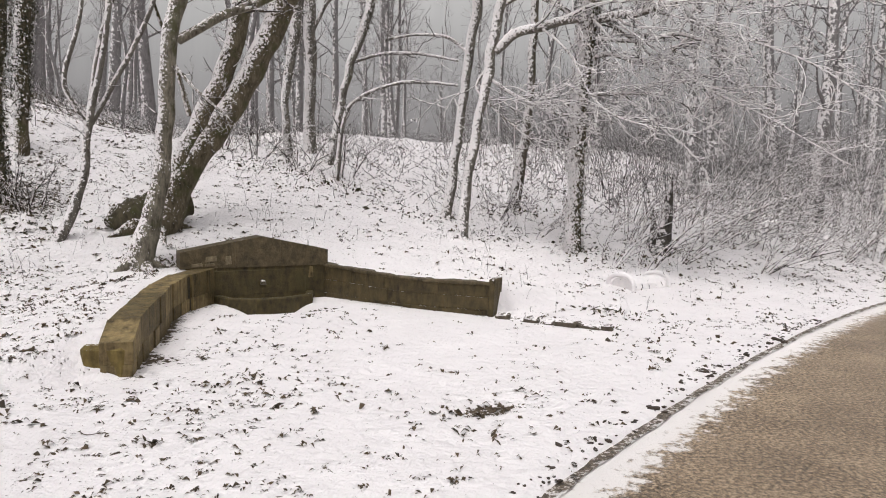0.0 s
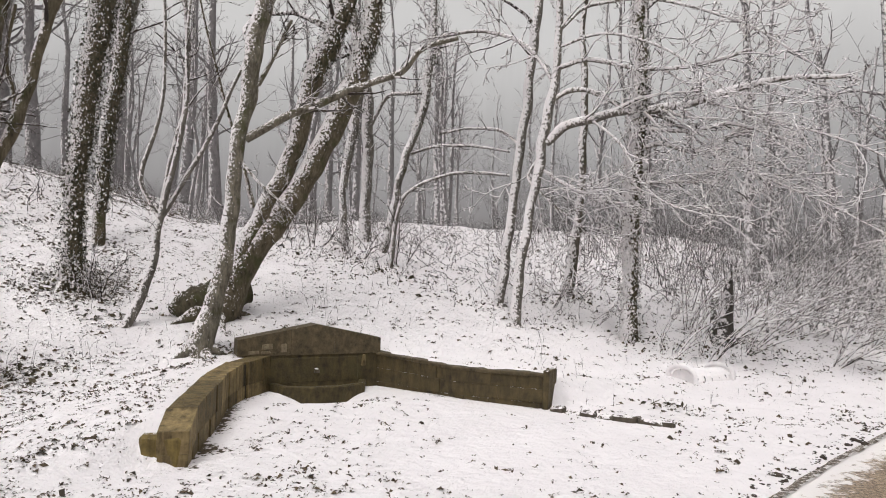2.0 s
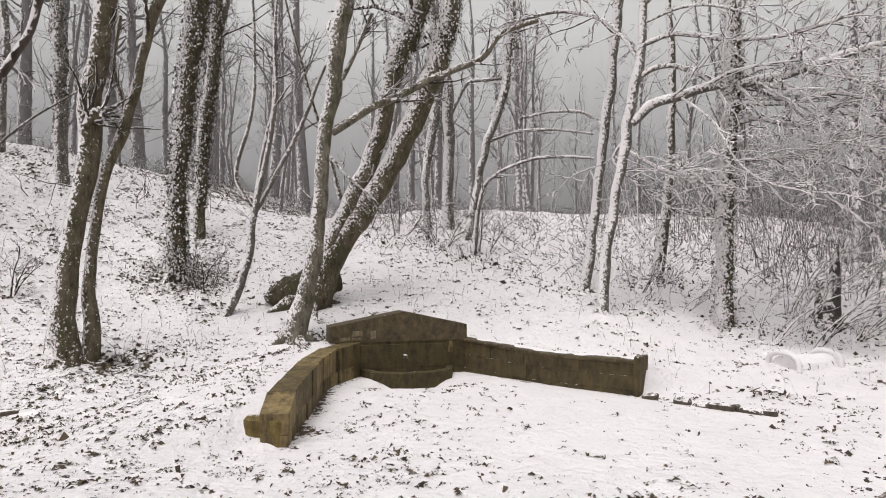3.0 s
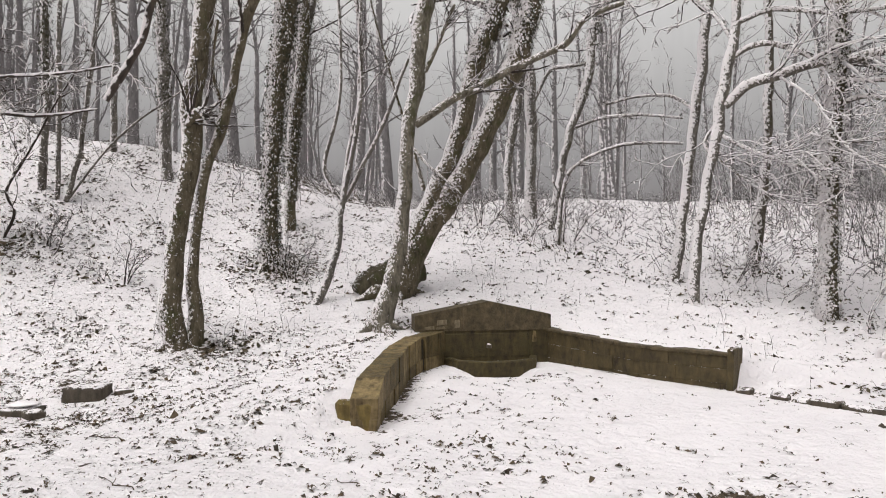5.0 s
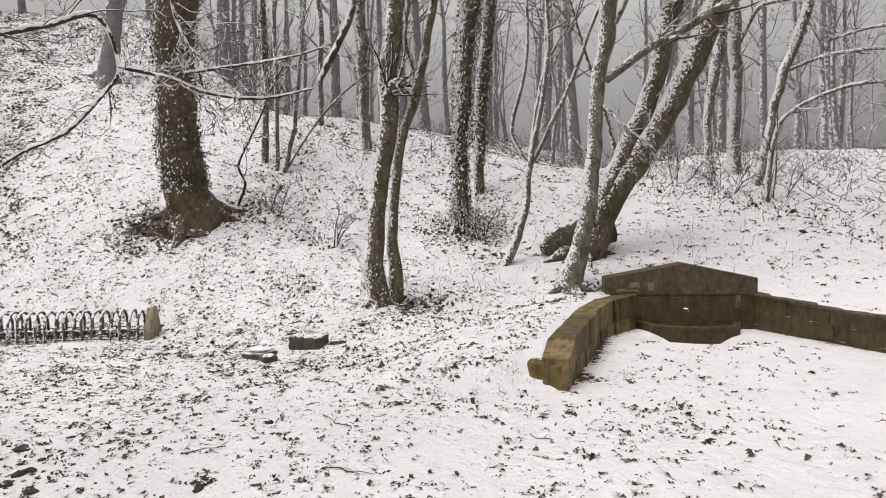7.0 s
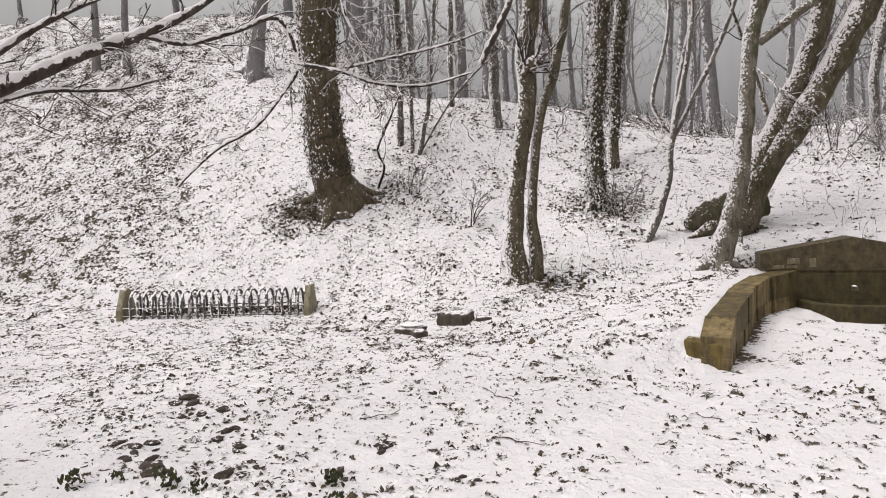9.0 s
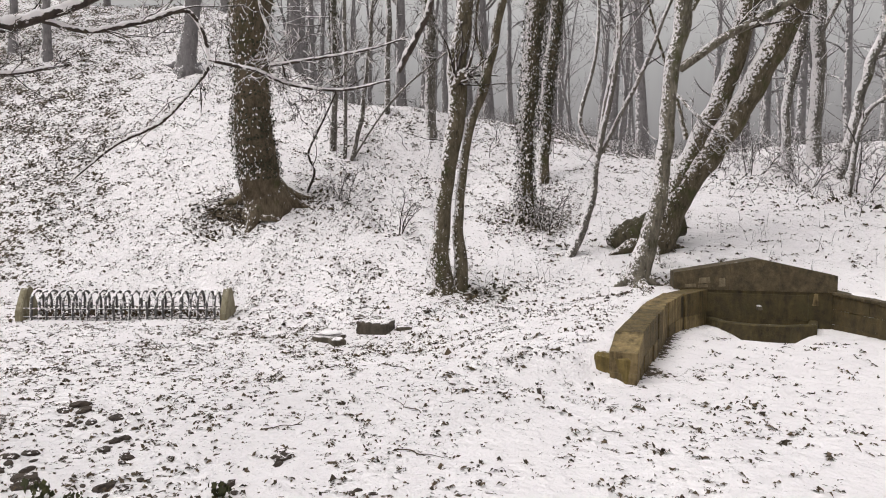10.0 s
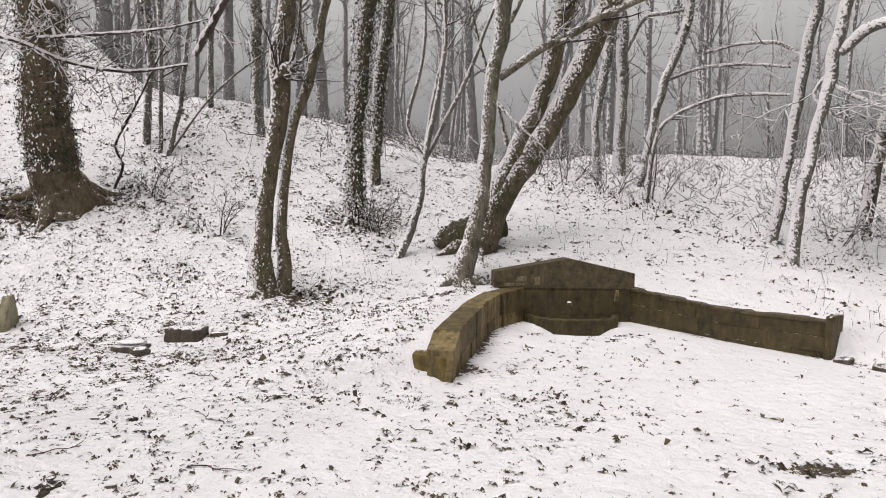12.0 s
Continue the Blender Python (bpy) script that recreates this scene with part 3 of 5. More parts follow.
def snow_lip(line, tops, lap, seed):
    """Snow that lies on a wing's top and runs back into the bank."""
    line = np.array(line)
    run = np.r_[0, np.cumsum(np.linalg.norm(np.diff(line, axis=0), axis=1))]
    r_ = np.random.RandomState(seed)
    b_, rows = bmesh.new(), []
    for s in np.arange(0.22, run[-1] - 0.02, 0.05):
        p = np.array([np.interp(s, run, line[:, 0]), np.interp(s, run, line[:, 1])])
        q = np.array([np.interp(s + 0.05, run, line[:, 0]), np.interp(s + 0.05, run, line[:, 1])])
        d = (q - p) / (np.linalg.norm(q - p) + 1e-9)
        nrm = np.array([-d[1], d[0]])
        top = float(np.interp(s, run, tops))
        w = lap + 0.045 * math.sin(s * 7 + seed) + 0.04 * math.sin(s * 17.3 + 2 * seed) + r_.uniform(-0.012, 0.012)
        row = []
        low = s < 0.24
        for o, z in ((w, -0.012), (w + 0.01, 0.018), (w + 0.06, 0.035), (0.24, 0.042), (0.36, None), (0.55, None)):
            x_, y_ = p + nrm * o
            g_ = gz(x_, y_)
            row.append(b_.verts.new((x_, y_, top + z + r_.uniform(-0.006, 0.006) if z is not None else (max(g_ + 0.02, top + 0.02) if o < 0.4 else g_ - 0.03))))
            if low:
                row[-1].co.z = min(row[-1].co.z, g_ - 0.04)
        rows.append(row)
    for a_, c_ in zip(rows, rows[1:]):
        for k in range(5):
            b_.faces.new([a_[k], a_[k + 1], c_[k + 1], c_[k]])
    bmesh.ops.recalc_face_normals(b_, faces=b_.faces)
    for f in b_.faces:
        f.smooth = True
    part("snow_cover", b_, M_SNOW, wall, "snow lying on the wing's top")


def coping(line, tops, start, seed):
    """Thin dark capping stones that follow a wing's top."""
    line = np.array(line)
    run = np.r_[0, np.cumsum(np.linalg.norm(np.diff(line, axis=0), axis=1))]
    r_ = np.random.RandomState(seed)
    s = start
    while s < run[-1] - 0.05:
        w = min(r_.uniform(0.22, 0.4), run[-1] - s)
        p, q = (np.array([np.interp(u, run, line[:, 0]), np.interp(u, run, line[:, 1]), np.interp(u, run, tops)]) for u in (s, s + w))
        d = q - p
        flat = math.hypot(d[0], d[1])
        nrm = np.array([-d[1], d[0]]) / flat
        mid_ = (p + q) / 2
        b_ = rough_block(flat + 0.004, 0.20, 0.05, r_, 0.006, 0.012)
        turn = Matrix.Rotation(math.atan2(d[1], d[0]), 4, "Z") @ Matrix.Rotation(-math.atan2(d[2], flat), 4, "Y")
        bmesh.ops.transform(b_, matrix=Matrix.Translation((mid_[0] + nrm[0] * 0.085, mid_[1] + nrm[1] * 0.085, mid_[2] - 0.02)) @ turn, verts=b_.verts)
        part("coping_stone", b_, M_CAP, wall)
        s += w


coping(RIGHT_WING, WALL_TOP_R, 0.0, 22)
snow_lip(RIGHT_WING, [t + 0.004 for t in WALL_TOP_R], 0.10, 2)

# low end block of the near wing, and the upright stub that closes the far one
(ax, ay), (bx, by) = WALL_LINE[0], WALL_LINE[1]
bm = rough_block(0.40, 0.36, 0.41, rng, 0.02, 0.035)
bmesh.ops.transform(bm, matrix=pose(ax - 0.285, ay + 0.13, -0.12, 0, 0, 10), verts=bm.verts)
part("end_block", bm, M_LICHEN, wall, "low ochre end block with worn edges")
(ax, ay) = WALL_LINE[-1]
bm = rough_block(0.085, 0.34, 0.66, rng, 0.008, 0.014)
bmesh.ops.transform(bm, matrix=pose(ax + 0.04, ay + 0.12, -0.12, 0, 2, -24), verts=bm.verts)
part("end_slab", bm, M_STONE, wall, "upright end slab")

# gabled centre: body, cap stones, panel, spout block, basin
L, R = Vector((*BLOCK_LEFT, 0)), Vector((*BLOCK_RIGHT, 0))
along = (R - L).normalized()
face = Matrix((along, Vector((-along.y, along.x, 0)), Vector((0, 0, 1)))).transposed().to_4x4()
face.translation = L
width = (R - L).length


def outline(points, depth, y0, bevel=0.015):
    """A slab with the given outline in the wall's face, from y0 backwards."""
    b_ = bmesh.new()
    f = b_.faces.new([b_.verts.new((x, y0, z)) for x, z in points])
    ext = bmesh.ops.extrude_face_region(b_, geom=[f])
    bmesh.ops.translate(b_, verts=[v for v in ext["geom"] if isinstance(v, bmesh.types.BMVert)], vec=(0, depth, 0))
    bmesh.ops.recalc_face_normals(b_, faces=b_.faces)
    bmesh.ops.bevel(b_, geom=b_.edges[:], offset=bevel, segments=1, affect="EDGES")
    bmesh.ops.transform(b_, matrix=face, verts=b_.verts)
    return b_


part("body", outline([(0.03, -0.1), (width - 0.02, -0.1), (width - 0.02, 0.60), (0.03, 0.60)], 0.40, 0.0), M_WET, wall, "dark wet face of the spring")
mid = width * 0.53
cap_z = lambda x: 0.83 + 0.215 * (1 - abs(x - mid) / (mid if x < mid else width - mid))
edges = [-0.05, 0.74, 1.42, width + 0.03]
for k, (a, b) in enumerate(zip(edges, edges[1:])):
    pts = [(a + 0.0015, 0.575), (b - 0.0015, 0.575), (b - 0.0015, cap_z(b))]
    if a < mid < b:
        pts.append((mid, cap_z(mid)))
    pts.append((a + 0.0015, cap_z(a)))
    part("cap_stone", outline(pts, 0.46, -0.014 - 0.002 * (k % 2), 0.004), M_CAP, wall)
for x0, x1, z0, z1 in ((0.30, 0.47, 0.665, 0.76), (0.10, 0.27, 0.595, 0.66), (0.29, 0.44, 0.60, 0.655), (0.58, 0.68, 0.62, 0.76)):
    part("patch_stone", outline([(x0, z0), (x1, z0 + 0.01), (x1 - 0.01, z1), (x0 + 0.01, z1 - 0.01)], 0.05, -0.019, 0.006), M_WORN, wall, "paler worn patch of stone")
part("panel", outline([(0.30, 0.16), (width - 0.34, 0.16), (width - 0.34, 0.53), (0.30, 0.53)], 0.05, -0.010, 0.008), M_WET, wall, "flat carved panel")
part("jamb", outline([(width - 0.29, 0.38), (width - 0.21, 0.38), (width - 0.22, 0.56), (width - 0.27, 0.56)], 0.06, -0.016, 0.008), M_STONE_PALE, wall, "pale streaked jamb")
part("spout", outline([(mid - 0.04, 0.30), (mid + 0.04, 0.30), (mid + 0.03, 0.37), (mid - 0.03, 0.37)], 0.12, -0.10, 0.012), M_ROCK, wall, "small stone spout with a dab of snow")

basin = bmesh.new()
prof = [(0.42, 0.0), (0.56, -0.42), (0.92, -0.62), (1.40, -0.62), (1.80, -0.42), (1.94, 0.0)]
rings = []
for inset, z in ((0.0, -0.30), (0.0, 0.155), (0.02, 0.17), (0.10, 0.17), (0.115, 0.155), (0.13, 0.02)):
    row = []
    for x, y in prof:
        cx = 1.15
        k = 1 - inset / 0.77
        row.append(basin.verts.new((cx + (x - cx) * k, y * (1 - inset / 0.62), z)))
    rings.append(row)
for a, b in zip(rings, rings[1:]):
    for k in range(len(prof) - 1):
        basin.faces.new([a[k], a[k + 1], b[k + 1], b[k]])
basin.faces.new(rings[-1])
bmesh.ops.recalc_face_normals(basin, faces=basin.faces)
bmesh.ops.transform(basin, matrix=face, verts=basin.verts)
part("basin", basin, M_WET, wall, "low dark stone basin with a worn rim")

# ---- low kerb that runs on from the wall ----
kerb = thing("kerb", "low broken row of dark kerb stones half buried in snow", "kerb")
a, b = Vector((0.76, 8.86)), Vector((2.16, 8.02))
s, total = 0.0, (b - a).length
while s < total - 0.05:
    w = min(rng.uniform(0.16, 0.34), total - s)
    p = a.lerp(b, (s + w / 2) / total)
    h = rng.uniform(0.025, 0.10) * (1 - 0.25 * s / total) + (0.04 if s + w > total - 0.1 else 0)
    bm = rough_block(w - rng.uniform(-0.01, 0.03), rng.uniform(0.10, 0.2), h + 0.1, rng, 0.026, 0.022)
    bmesh.ops.transform(bm, matrix=pose(p.x, p.y, gz(p.x, p.y) - 0.10, 0, 0, math.degrees(math.atan2(b.y - a.y, b.x - a.x)) + rng.uniform(-6, 6)), verts=bm.verts)
    part("stone", bm, M_ROCK, kerb)
    s += w


# ---- bicycle racks ----
def arch_bar(w, h, r, seg=10):
    """A round bar bent to an arch, feet on the ground."""
    tb = Tubes()
    pts = [(0, -w / 2, -0.04), (0, -w / 2, h * 0.35)]
    pts += [(0, -w / 2 * math.cos(t), h * 0.55 + (h * 0.45) * math.sin(t)) for t in np.linspace(0.15, math.pi - 0.15, seg)]
    pts += [(0, w / 2, h * 0.35), (0, w / 2, -0.04)]
    tb.add(pts, [r] * len(pts), 6)
    return tb.mesh("hoop", M_STEEL)


def bar_mesh(length, r):
    tb = Tubes()
    tb.add([(0, 0, 0), (length / 2, 0, 0), (length, 0, 0)], [r] * 3, 6)
    return tb.mesh("rail", M_STEEL)


def rack_end(w, h, thick, rng_):
    b_ = bmesh.new()
    pts = [(-w / 2, -0.06), (w / 2, -0.06), (w / 2, h * 0.25), (w * 0.16, h * 0.93), (w * 0.05, h), (-w * 0.05, h), (-w * 0.16, h * 0.93), (-w / 2, h * 0.25)]
    f = b_.faces.new([b_.verts.new((-thick / 2, y, z)) for y, z in pts])
    ext = bmesh.ops.extrude_face_region(b_, geom=[f])
    bmesh.ops.translate(b_, verts=[v for v in ext["geom"] if isinstance(v, bmesh.types.BMVert)], vec=(thick, 0, 0))
    bmesh.ops.recalc_face_normals(b_, faces=b_.faces)
    bmesh.ops.bevel(b_, geom=b_.edges[:], offset=0.012, segments=2, affect="EDGES")
    return b_


r0, r1 = Vector((-11.52, 2.88)), Vector((-9.10, 4.98))
span = (r1 - r0).length
mid_r = (r0 + r1) / 2
rack = thing("bicycle_rack", "steel hoop bicycle rack between two concrete ends, dusted with snow", "bicycle rack",
             (r0.x, r0.y, min(gz(r0.x, r0.y), gz(r1.x, r1.y))), math.degrees(math.atan2(r1.y - r0.y, r1.x - r0.x)))
for x in (0.04, span - 0.04):
    ob = part("concrete_end", rack_end(0.46, 0.50, 0.10, rng), M_CONCRETE, rack, "weathered concrete end")
    ob.location = (x, 0, 0)
hoop = arch_bar(0.34, 0.43, 0.021)
for k in range(23):
    ob = piece("hoop", hoop, rack)
    ob.location, ob.rotation_euler = (0.20 + k * (span - 0.40) / 22, rng.uniform(-0.01, 0.01), rng.uniform(-0.012, 0.008)), (0, radians(rng.uniform(-3, 3)), radians(rng.uniform(-4, 4)))
rail = bar_mesh(span - 0.1, 0.011)
for y, z in ((-0.17, 0.17), (0.17, 0.17), (-0.17, 0.04), (0.17, 0.04)):
    ob = piece("rail", rail, rack)
    ob.location = (0.05, y, z)

# Dark leaf shapes added inside the rack for the shade between its hoops.
caught = [leaves_on(np.array([[0.2, y, 0.0], [span / 2, y, 0.0], [span - 0.2, y, 0.0]]), np.array([0.05, 0.06, 0.05]), np.random.RandomState(19), 420, 0.05, 0.13, 0.2) for y in (-0.05, 0.07)]
v_ = np.concatenate([c_[0] for c_ in caught])
v_[:, 2] = np.abs(v_[:, 2])
q_ = np.concatenate([caught[0][1], caught[1][1] + len(caught[0][0])])
tagged(piece("caught_leaves", mesh_of("caught_leaves", v_, q_, M_LITTER, True), rack, "dark leaf shapes added for the shade between the hoops"), kind="stuff")

p0, p1 = Vector((3.10, 11.10)), Vector((3.88, 11.60))
span2 = (p1 - p0).length
drum = thing("bicycle_rack", "short hoop rack buried under a smooth cap of snow", "bicycle rack",
             (p0.x, p0.y, gz(3.25, 11.2) - 0.09), math.degrees(math.atan2(p1.y - p0.y, p1.x - p0.x)))
thick_hoop = arch_bar(0.56, 0.31, 0.045, 14)
thick_hoop.materials[0] = M_SNOW
for x in (0.0, span2):
    piece("rim", thick_hoop, drum, "thick snow-crusted end arch").location = (x, 0, 0)
thin_hoop = arch_bar(0.46, 0.25, 0.014, 10)
for k in range(5):
    piece("hoop", thin_hoop, drum).location = (0.12 + k * (span2 - 0.24) / 4, 0, -0.035)
bm = bmesh.new()
rows = []
for k in range(13):
    x = 0.02 + (span2 - 0.04) * k / 12
    row = []
    for t in np.linspace(0, math.pi, 12):
        wob = 1 + 0.03 * math.sin(9 * x + 3 * t)
        row.append(bm.verts.new((x, -0.25 * math.cos(t) * wob, -0.02 + 0.285 * math.sin(t) ** 0.8 * wob)))
    rows.append(row)
for a_, b_ in zip(rows, rows[1:]):
    for k in range(11):
        bm.faces.new([a_[k], a_[k + 1], b_[k + 1], b_[k]])
bm.faces.new(rows[0])
bm.faces.new(rows[-1][::-1])
bmesh.ops.recalc_face_normals(bm, faces=bm.faces)
part("snow_cap", bm, M_SNOW, drum, "rounded cap of snow lying over the hoops")


# ---- loose stones ----
def boulder(x, y, sx, sy, sz, turn, label, mat=None, seed=0, snow=True):
    r_ = np.random.RandomState(seed)
    b_ = bmesh.new()
    bmesh.ops.create_cube(b_, size=1.0)
    bmesh.ops.subdivide_edges(b_, edges=b_.edges[:], cuts=3, use_grid_fill=True)
    for v in b_.verts:
        q = v.co.copy()
        k = 0.86 + 0.14 * (0.75 / max(q.length, 0.4))
        n_ = noise.noise(q * 2.3 + Vector((seed, 0, 0))) * 0.12
        v.co = Vector((q.x * sx, q.y * sy, (q.z + 0.5) * sz - 0.05)) * (k + n_)
    st = thing("stone", label, "stone", (x, y, gz(x, y) - 0.01), turn)
    ob = part("rock", b_, mat or M_ROCK, st)
    for f in ob.data.polygons:
        f.use_smooth = True
    if snow:
        b_ = bmesh.new()
        bmesh.ops.create_icosphere(b_, subdivisions=3, radius=0.5)
        for v in b_.verts:
            q = v.co
            n_ = 1 + 0.25 * noise.noise(q * 4 + Vector((seed, 3, 0)))
            v.co = Vector((q.x * sx * 0.98 * n_, q.y * sy * 0.98 * n_, max(q.z, -0.12) * sz * 0.42 + sz * 0.86))
        for f in b_.faces:
            f.smooth = True
        part("snow_cover", b_, M_SNOW, st, "cap of snow")


boulder(-6.47, 5.60, 0.44, 0.30, 0.20, 20, "squared brown stone lying in the snow", seed=3, snow=False)
boulder(-6.18, 5.85, 0.20, 0.16, 0.10, 50, "small brown stone beside a squared one", seed=4, snow=False)
boulder(-6.50, 4.95, 0.22, 0.16, 0.13, -15, "small dark stone with snow on it", seed=5, snow=False)
boulder(-6.74, 5.02, 0.34, 0.28, 0.12, 10, "stone buried under a lump of snow", seed=6)


# ---- trees ----
def tree(label, stems, bark_mat=None, spray=None, root_dirs=(), limb_mat=None, spray_on=None, load=0.45, fine_mat=None, ivy=0, ivy_from=0.2, roots=0, crown=8, seed=0, limbs=(), twig=1.0, droop=0.0, tip=True, category="tree"):
    """A tree from runs of (x, y, z, radius): stems go on upwards past the given run, limbs end in twigs."""
    r_ = np.random.RandomState(100 + seed)
    x, y, z = stems[0][0][:3]
    t_ = thing("tree", label, category, (x, y, gz(x, y)))
    back = Matrix.Translation((-x, -y, -gz(x, y)))
    fine, ridge, leaf = Tubes(), Tubes(), []
    for k, rows in enumerate(stems):
        rows = [list(q) for q in rows]
        limb = k in limbs
        if k == 0 or (not limb and abs(rows[0][2] - z) < 0.5):
            rows[0][2] -= 0.12
            base = rows[0]
            low = [base[0], base[1], base[2] - 0.25, base[3] * 1.15]
            rows.insert(0, low)
        if not limb and tip and rows[-1][3] > 0.03:
            p, q = np.array(rows[-1]), np.array(rows[-2])
            d = (p - q)[:3]
            d = d / np.linalg.norm(d)
            for h in (1, 2, 3):
                e = p[:3] + d * 1.5 * h + r_.normal(scale=0.12 * h, size=3) + np.array([0, 0, 0.25 * h])
                rows.append([*e, p[3] * (0.72, 0.45, 0.15)[h - 1]])
        pts, rad = spline(rows, 7)
        rad = rad * 0.90
        wob = np.stack([noise.noise_vector(Vector(q) * 1.9 + Vector((seed, k, 0))) for q in pts])
        pts = pts + wob * np.minimum(rad, 0.12)[:, None] * 0.55
        rad = rad * (1 + 0.10 * np.array([noise.noise(Vector(q) * 3.7 + Vector((0, seed, k))) for q in pts]))
        tb = Tubes()
        tb.add(pts, rad, 14 if rad.max() > 0.1 else 9)
        me_ = tb.mesh("limb" if limb else "trunk", (limb_mat if limb and limb_mat else bark_mat) or M_BARK)
        me_.transform(back)
        piece("limb" if limb else "trunk", me_, t_)
        if limb or rad.max() < 0.08:
            sprout(fine, pts, rad, r_, int((7 if spray else 13) * twig), 1.0 * twig, 2, 0.18, droop, lean=(0, 0, 0.1 - droop), least=0.0075 if twig > 1.1 else 0.0045)
            if spray and (spray_on is None or k in spray_on):
                sprout(fine, pts, rad, r_, spray[0], spray[1], 2, 0.12, droop, (25, 70), 0.5, (0, 0, 0.05 - droop), spray[2])
            flat = np.abs(np.gradient(pts, axis=0)[:, 2]) / (np.linalg.norm(np.gradient(pts, axis=0), axis=1) + 1e-9) < 0.85
            runs = np.split(np.arange(len(pts)), np.nonzero(np.diff(flat.astype(int)))[0] + 1)
            for run_ in runs if limb and load else ():
                if len(run_) < 6 or not flat[run_[0]]:
                    continue
                up = pts[run_] + np.array([0, 0, 1.0]) * (rad[run_] * 0.70)[:, None]
                thick = rad[run_] * load * (0.55 + 0.75 * r_.random_sample(len(run_)))
                thick[0] = thick[-1] = 0.003
                ridge.add(up, thick, 6)
        elif crown:
            sprout(fine, pts, rad, r_, crown, 2.3 * twig, 2, 0.45, droop, (35, 75), 0.40, least=0.0065)
            sprout(fine, pts, rad, r_, crown, 0.9, 1, 0.22, 0.02, (40, 85), 0.12)
        if ivy and not limb and k < 2:
            n0 = int(len(pts) * ivy_from)
            leaf.append(leaves_on(pts[n0:], rad[n0:], r_, ivy * 4, 0.050, 0.085))
    if roots:
        b0 = np.array(stems[0][0]) * (1, 1, 1, 0.85 if root_dirs else 1)
        for q in range(roots):
            tb = Tubes()
            a = radians(root_dirs[q]) if root_dirs else 2 * math.pi * (q + r_.random_sample() * 0.6) / roots
            run = [(b0[0], b0[1], gz(b0[0], b0[1]) + b0[3] * 0.6, b0[3] * 0.45)]
            for f, rr in ((0.75, 0.36), (1.2, 0.22), (1.8, 0.07)):
                px_, py_ = b0[0] + math.cos(a) * b0[3] * f, b0[1] + math.sin(a) * b0[3] * f
                run.append((px_, py_, gz(px_, py_) + b0[3] * (0.18, 0.00, -0.10)[(0.75, 1.2, 1.8).index(f)], b0[3] * rr))
            pts, rad = spline(run, 4)
            tb.add(pts, rad, 8)
            me_ = tb.mesh("root", bark_mat or M_BARK)
            me_.transform(back)
            piece("root", me_, t_)
    for tb, name, mat, lab in ((fine, "crown", fine_mat or (M_TWIG_WHITE if twig > 1.1 else M_TWIG), ""), (ridge, "snow_cover", M_SNOW, "snow lying along the limbs")):
        if tb.count:
            me_ = tb.mesh(name, mat)
            me_.transform(back)
            tagged(piece(name, me_, t_, lab), kind="stuff" if name == "crown" else "")
    if leaf:
        v, q, c = [], [], 0
        for a, b in leaf:
            v.append(a)
            q.append(b + c)
            c += len(a)
        me_ = mesh_of("ivy", np.concatenate(v), np.concatenate(q), M_IVY, True)
        me_.transform(back)
        tagged(piece("ivy", me_, t_, "dark ivy leaves flecked with snow"), kind="stuff")
    return t_


tree("large old tree with flared roots and snow-flecked ivy",
    [[(-11.55, 7.28, 1.86, 0.62), (-11.52, 7.2, 2.08, 0.52), (-11.48, 7.05, 2.42, 0.468), (-11.44, 6.93, 2.9, 0.435), (-11.43, 6.85, 3.62, 0.406), (-11.43, 6.84, 4.74, 0.388), (-11.4, 6.89, 5.86, 0.433)]], bark_mat=M_OAK, ivy=1500, ivy_from=0.3, roots=4, root_dirs=(62, 40, 225, 300), crown=10, seed=1)
tree("crooked bare sapling beside the old tree",
    [[(-11.35, 8.05, 2.05, 0.036), (-11.2, 8.2, 2.55, 0.03), (-11.3, 8.15, 3.0, 0.028), (-11.1, 8.45, 3.8, 0.024), (-10.85, 8.75, 4.7, 0.02), (-10.6, 9.0, 5.4, 0.012)]], bark_mat=M_TWIG, crown=0, seed=47, limbs=(0,), load=0, tip=False)
tree("far bare trunk on the slope in the mist",
    [[(-18.16, 8.94, 5.8, 0.383), (-18.1, 9.04, 6.69, 0.258), (-18.02, 9.2, 7.94, 0.243)]], bark_mat=M_HAZE_BARK, roots=4, crown=8, seed=2)  
tree("twin-stemmed tree with mossy bark and wind-blown snow",
    [[(-6.82, 7.39, 0.44, 0.207), (-6.85, 7.36, 1.32, 0.161), (-6.79, 7.42, 2.17, 0.147), (-6.7, 7.5, 3.03, 0.153), (-6.66, 7.53, 3.89, 0.174), (-6.6, 7.58, 4.75, 0.149), (-6.51, 7.66, 5.63, 0.163)],
     [(-6.62, 7.57, 0.43, 0.153), (-6.64, 7.55, 1.32, 0.098), (-6.62, 7.57, 2.17, 0.076), (-6.53, 7.64, 3.03, 0.081), (-6.3, 7.83, 3.91, 0.091), (-6.17, 7.93, 4.8, 0.075), (-5.99, 8.06, 5.69, 0.096)],
     [(-6.65, 7.41, 3.65, 0.054), (-6.52, 7.45, 3.8, 0.099), (-6.4, 7.49, 3.81, 0.072)],
     [(-6.46, 7.7, 3.34, 0.032), (-6.36, 7.78, 4.0, 0.032), (-6.46, 7.7, 4.6, 0.028), (-6.4, 7.75, 5.3, 0.028)]], bark_mat=M_MOSSY, roots=5, crown=9, seed=3, limbs=(2, 3))  
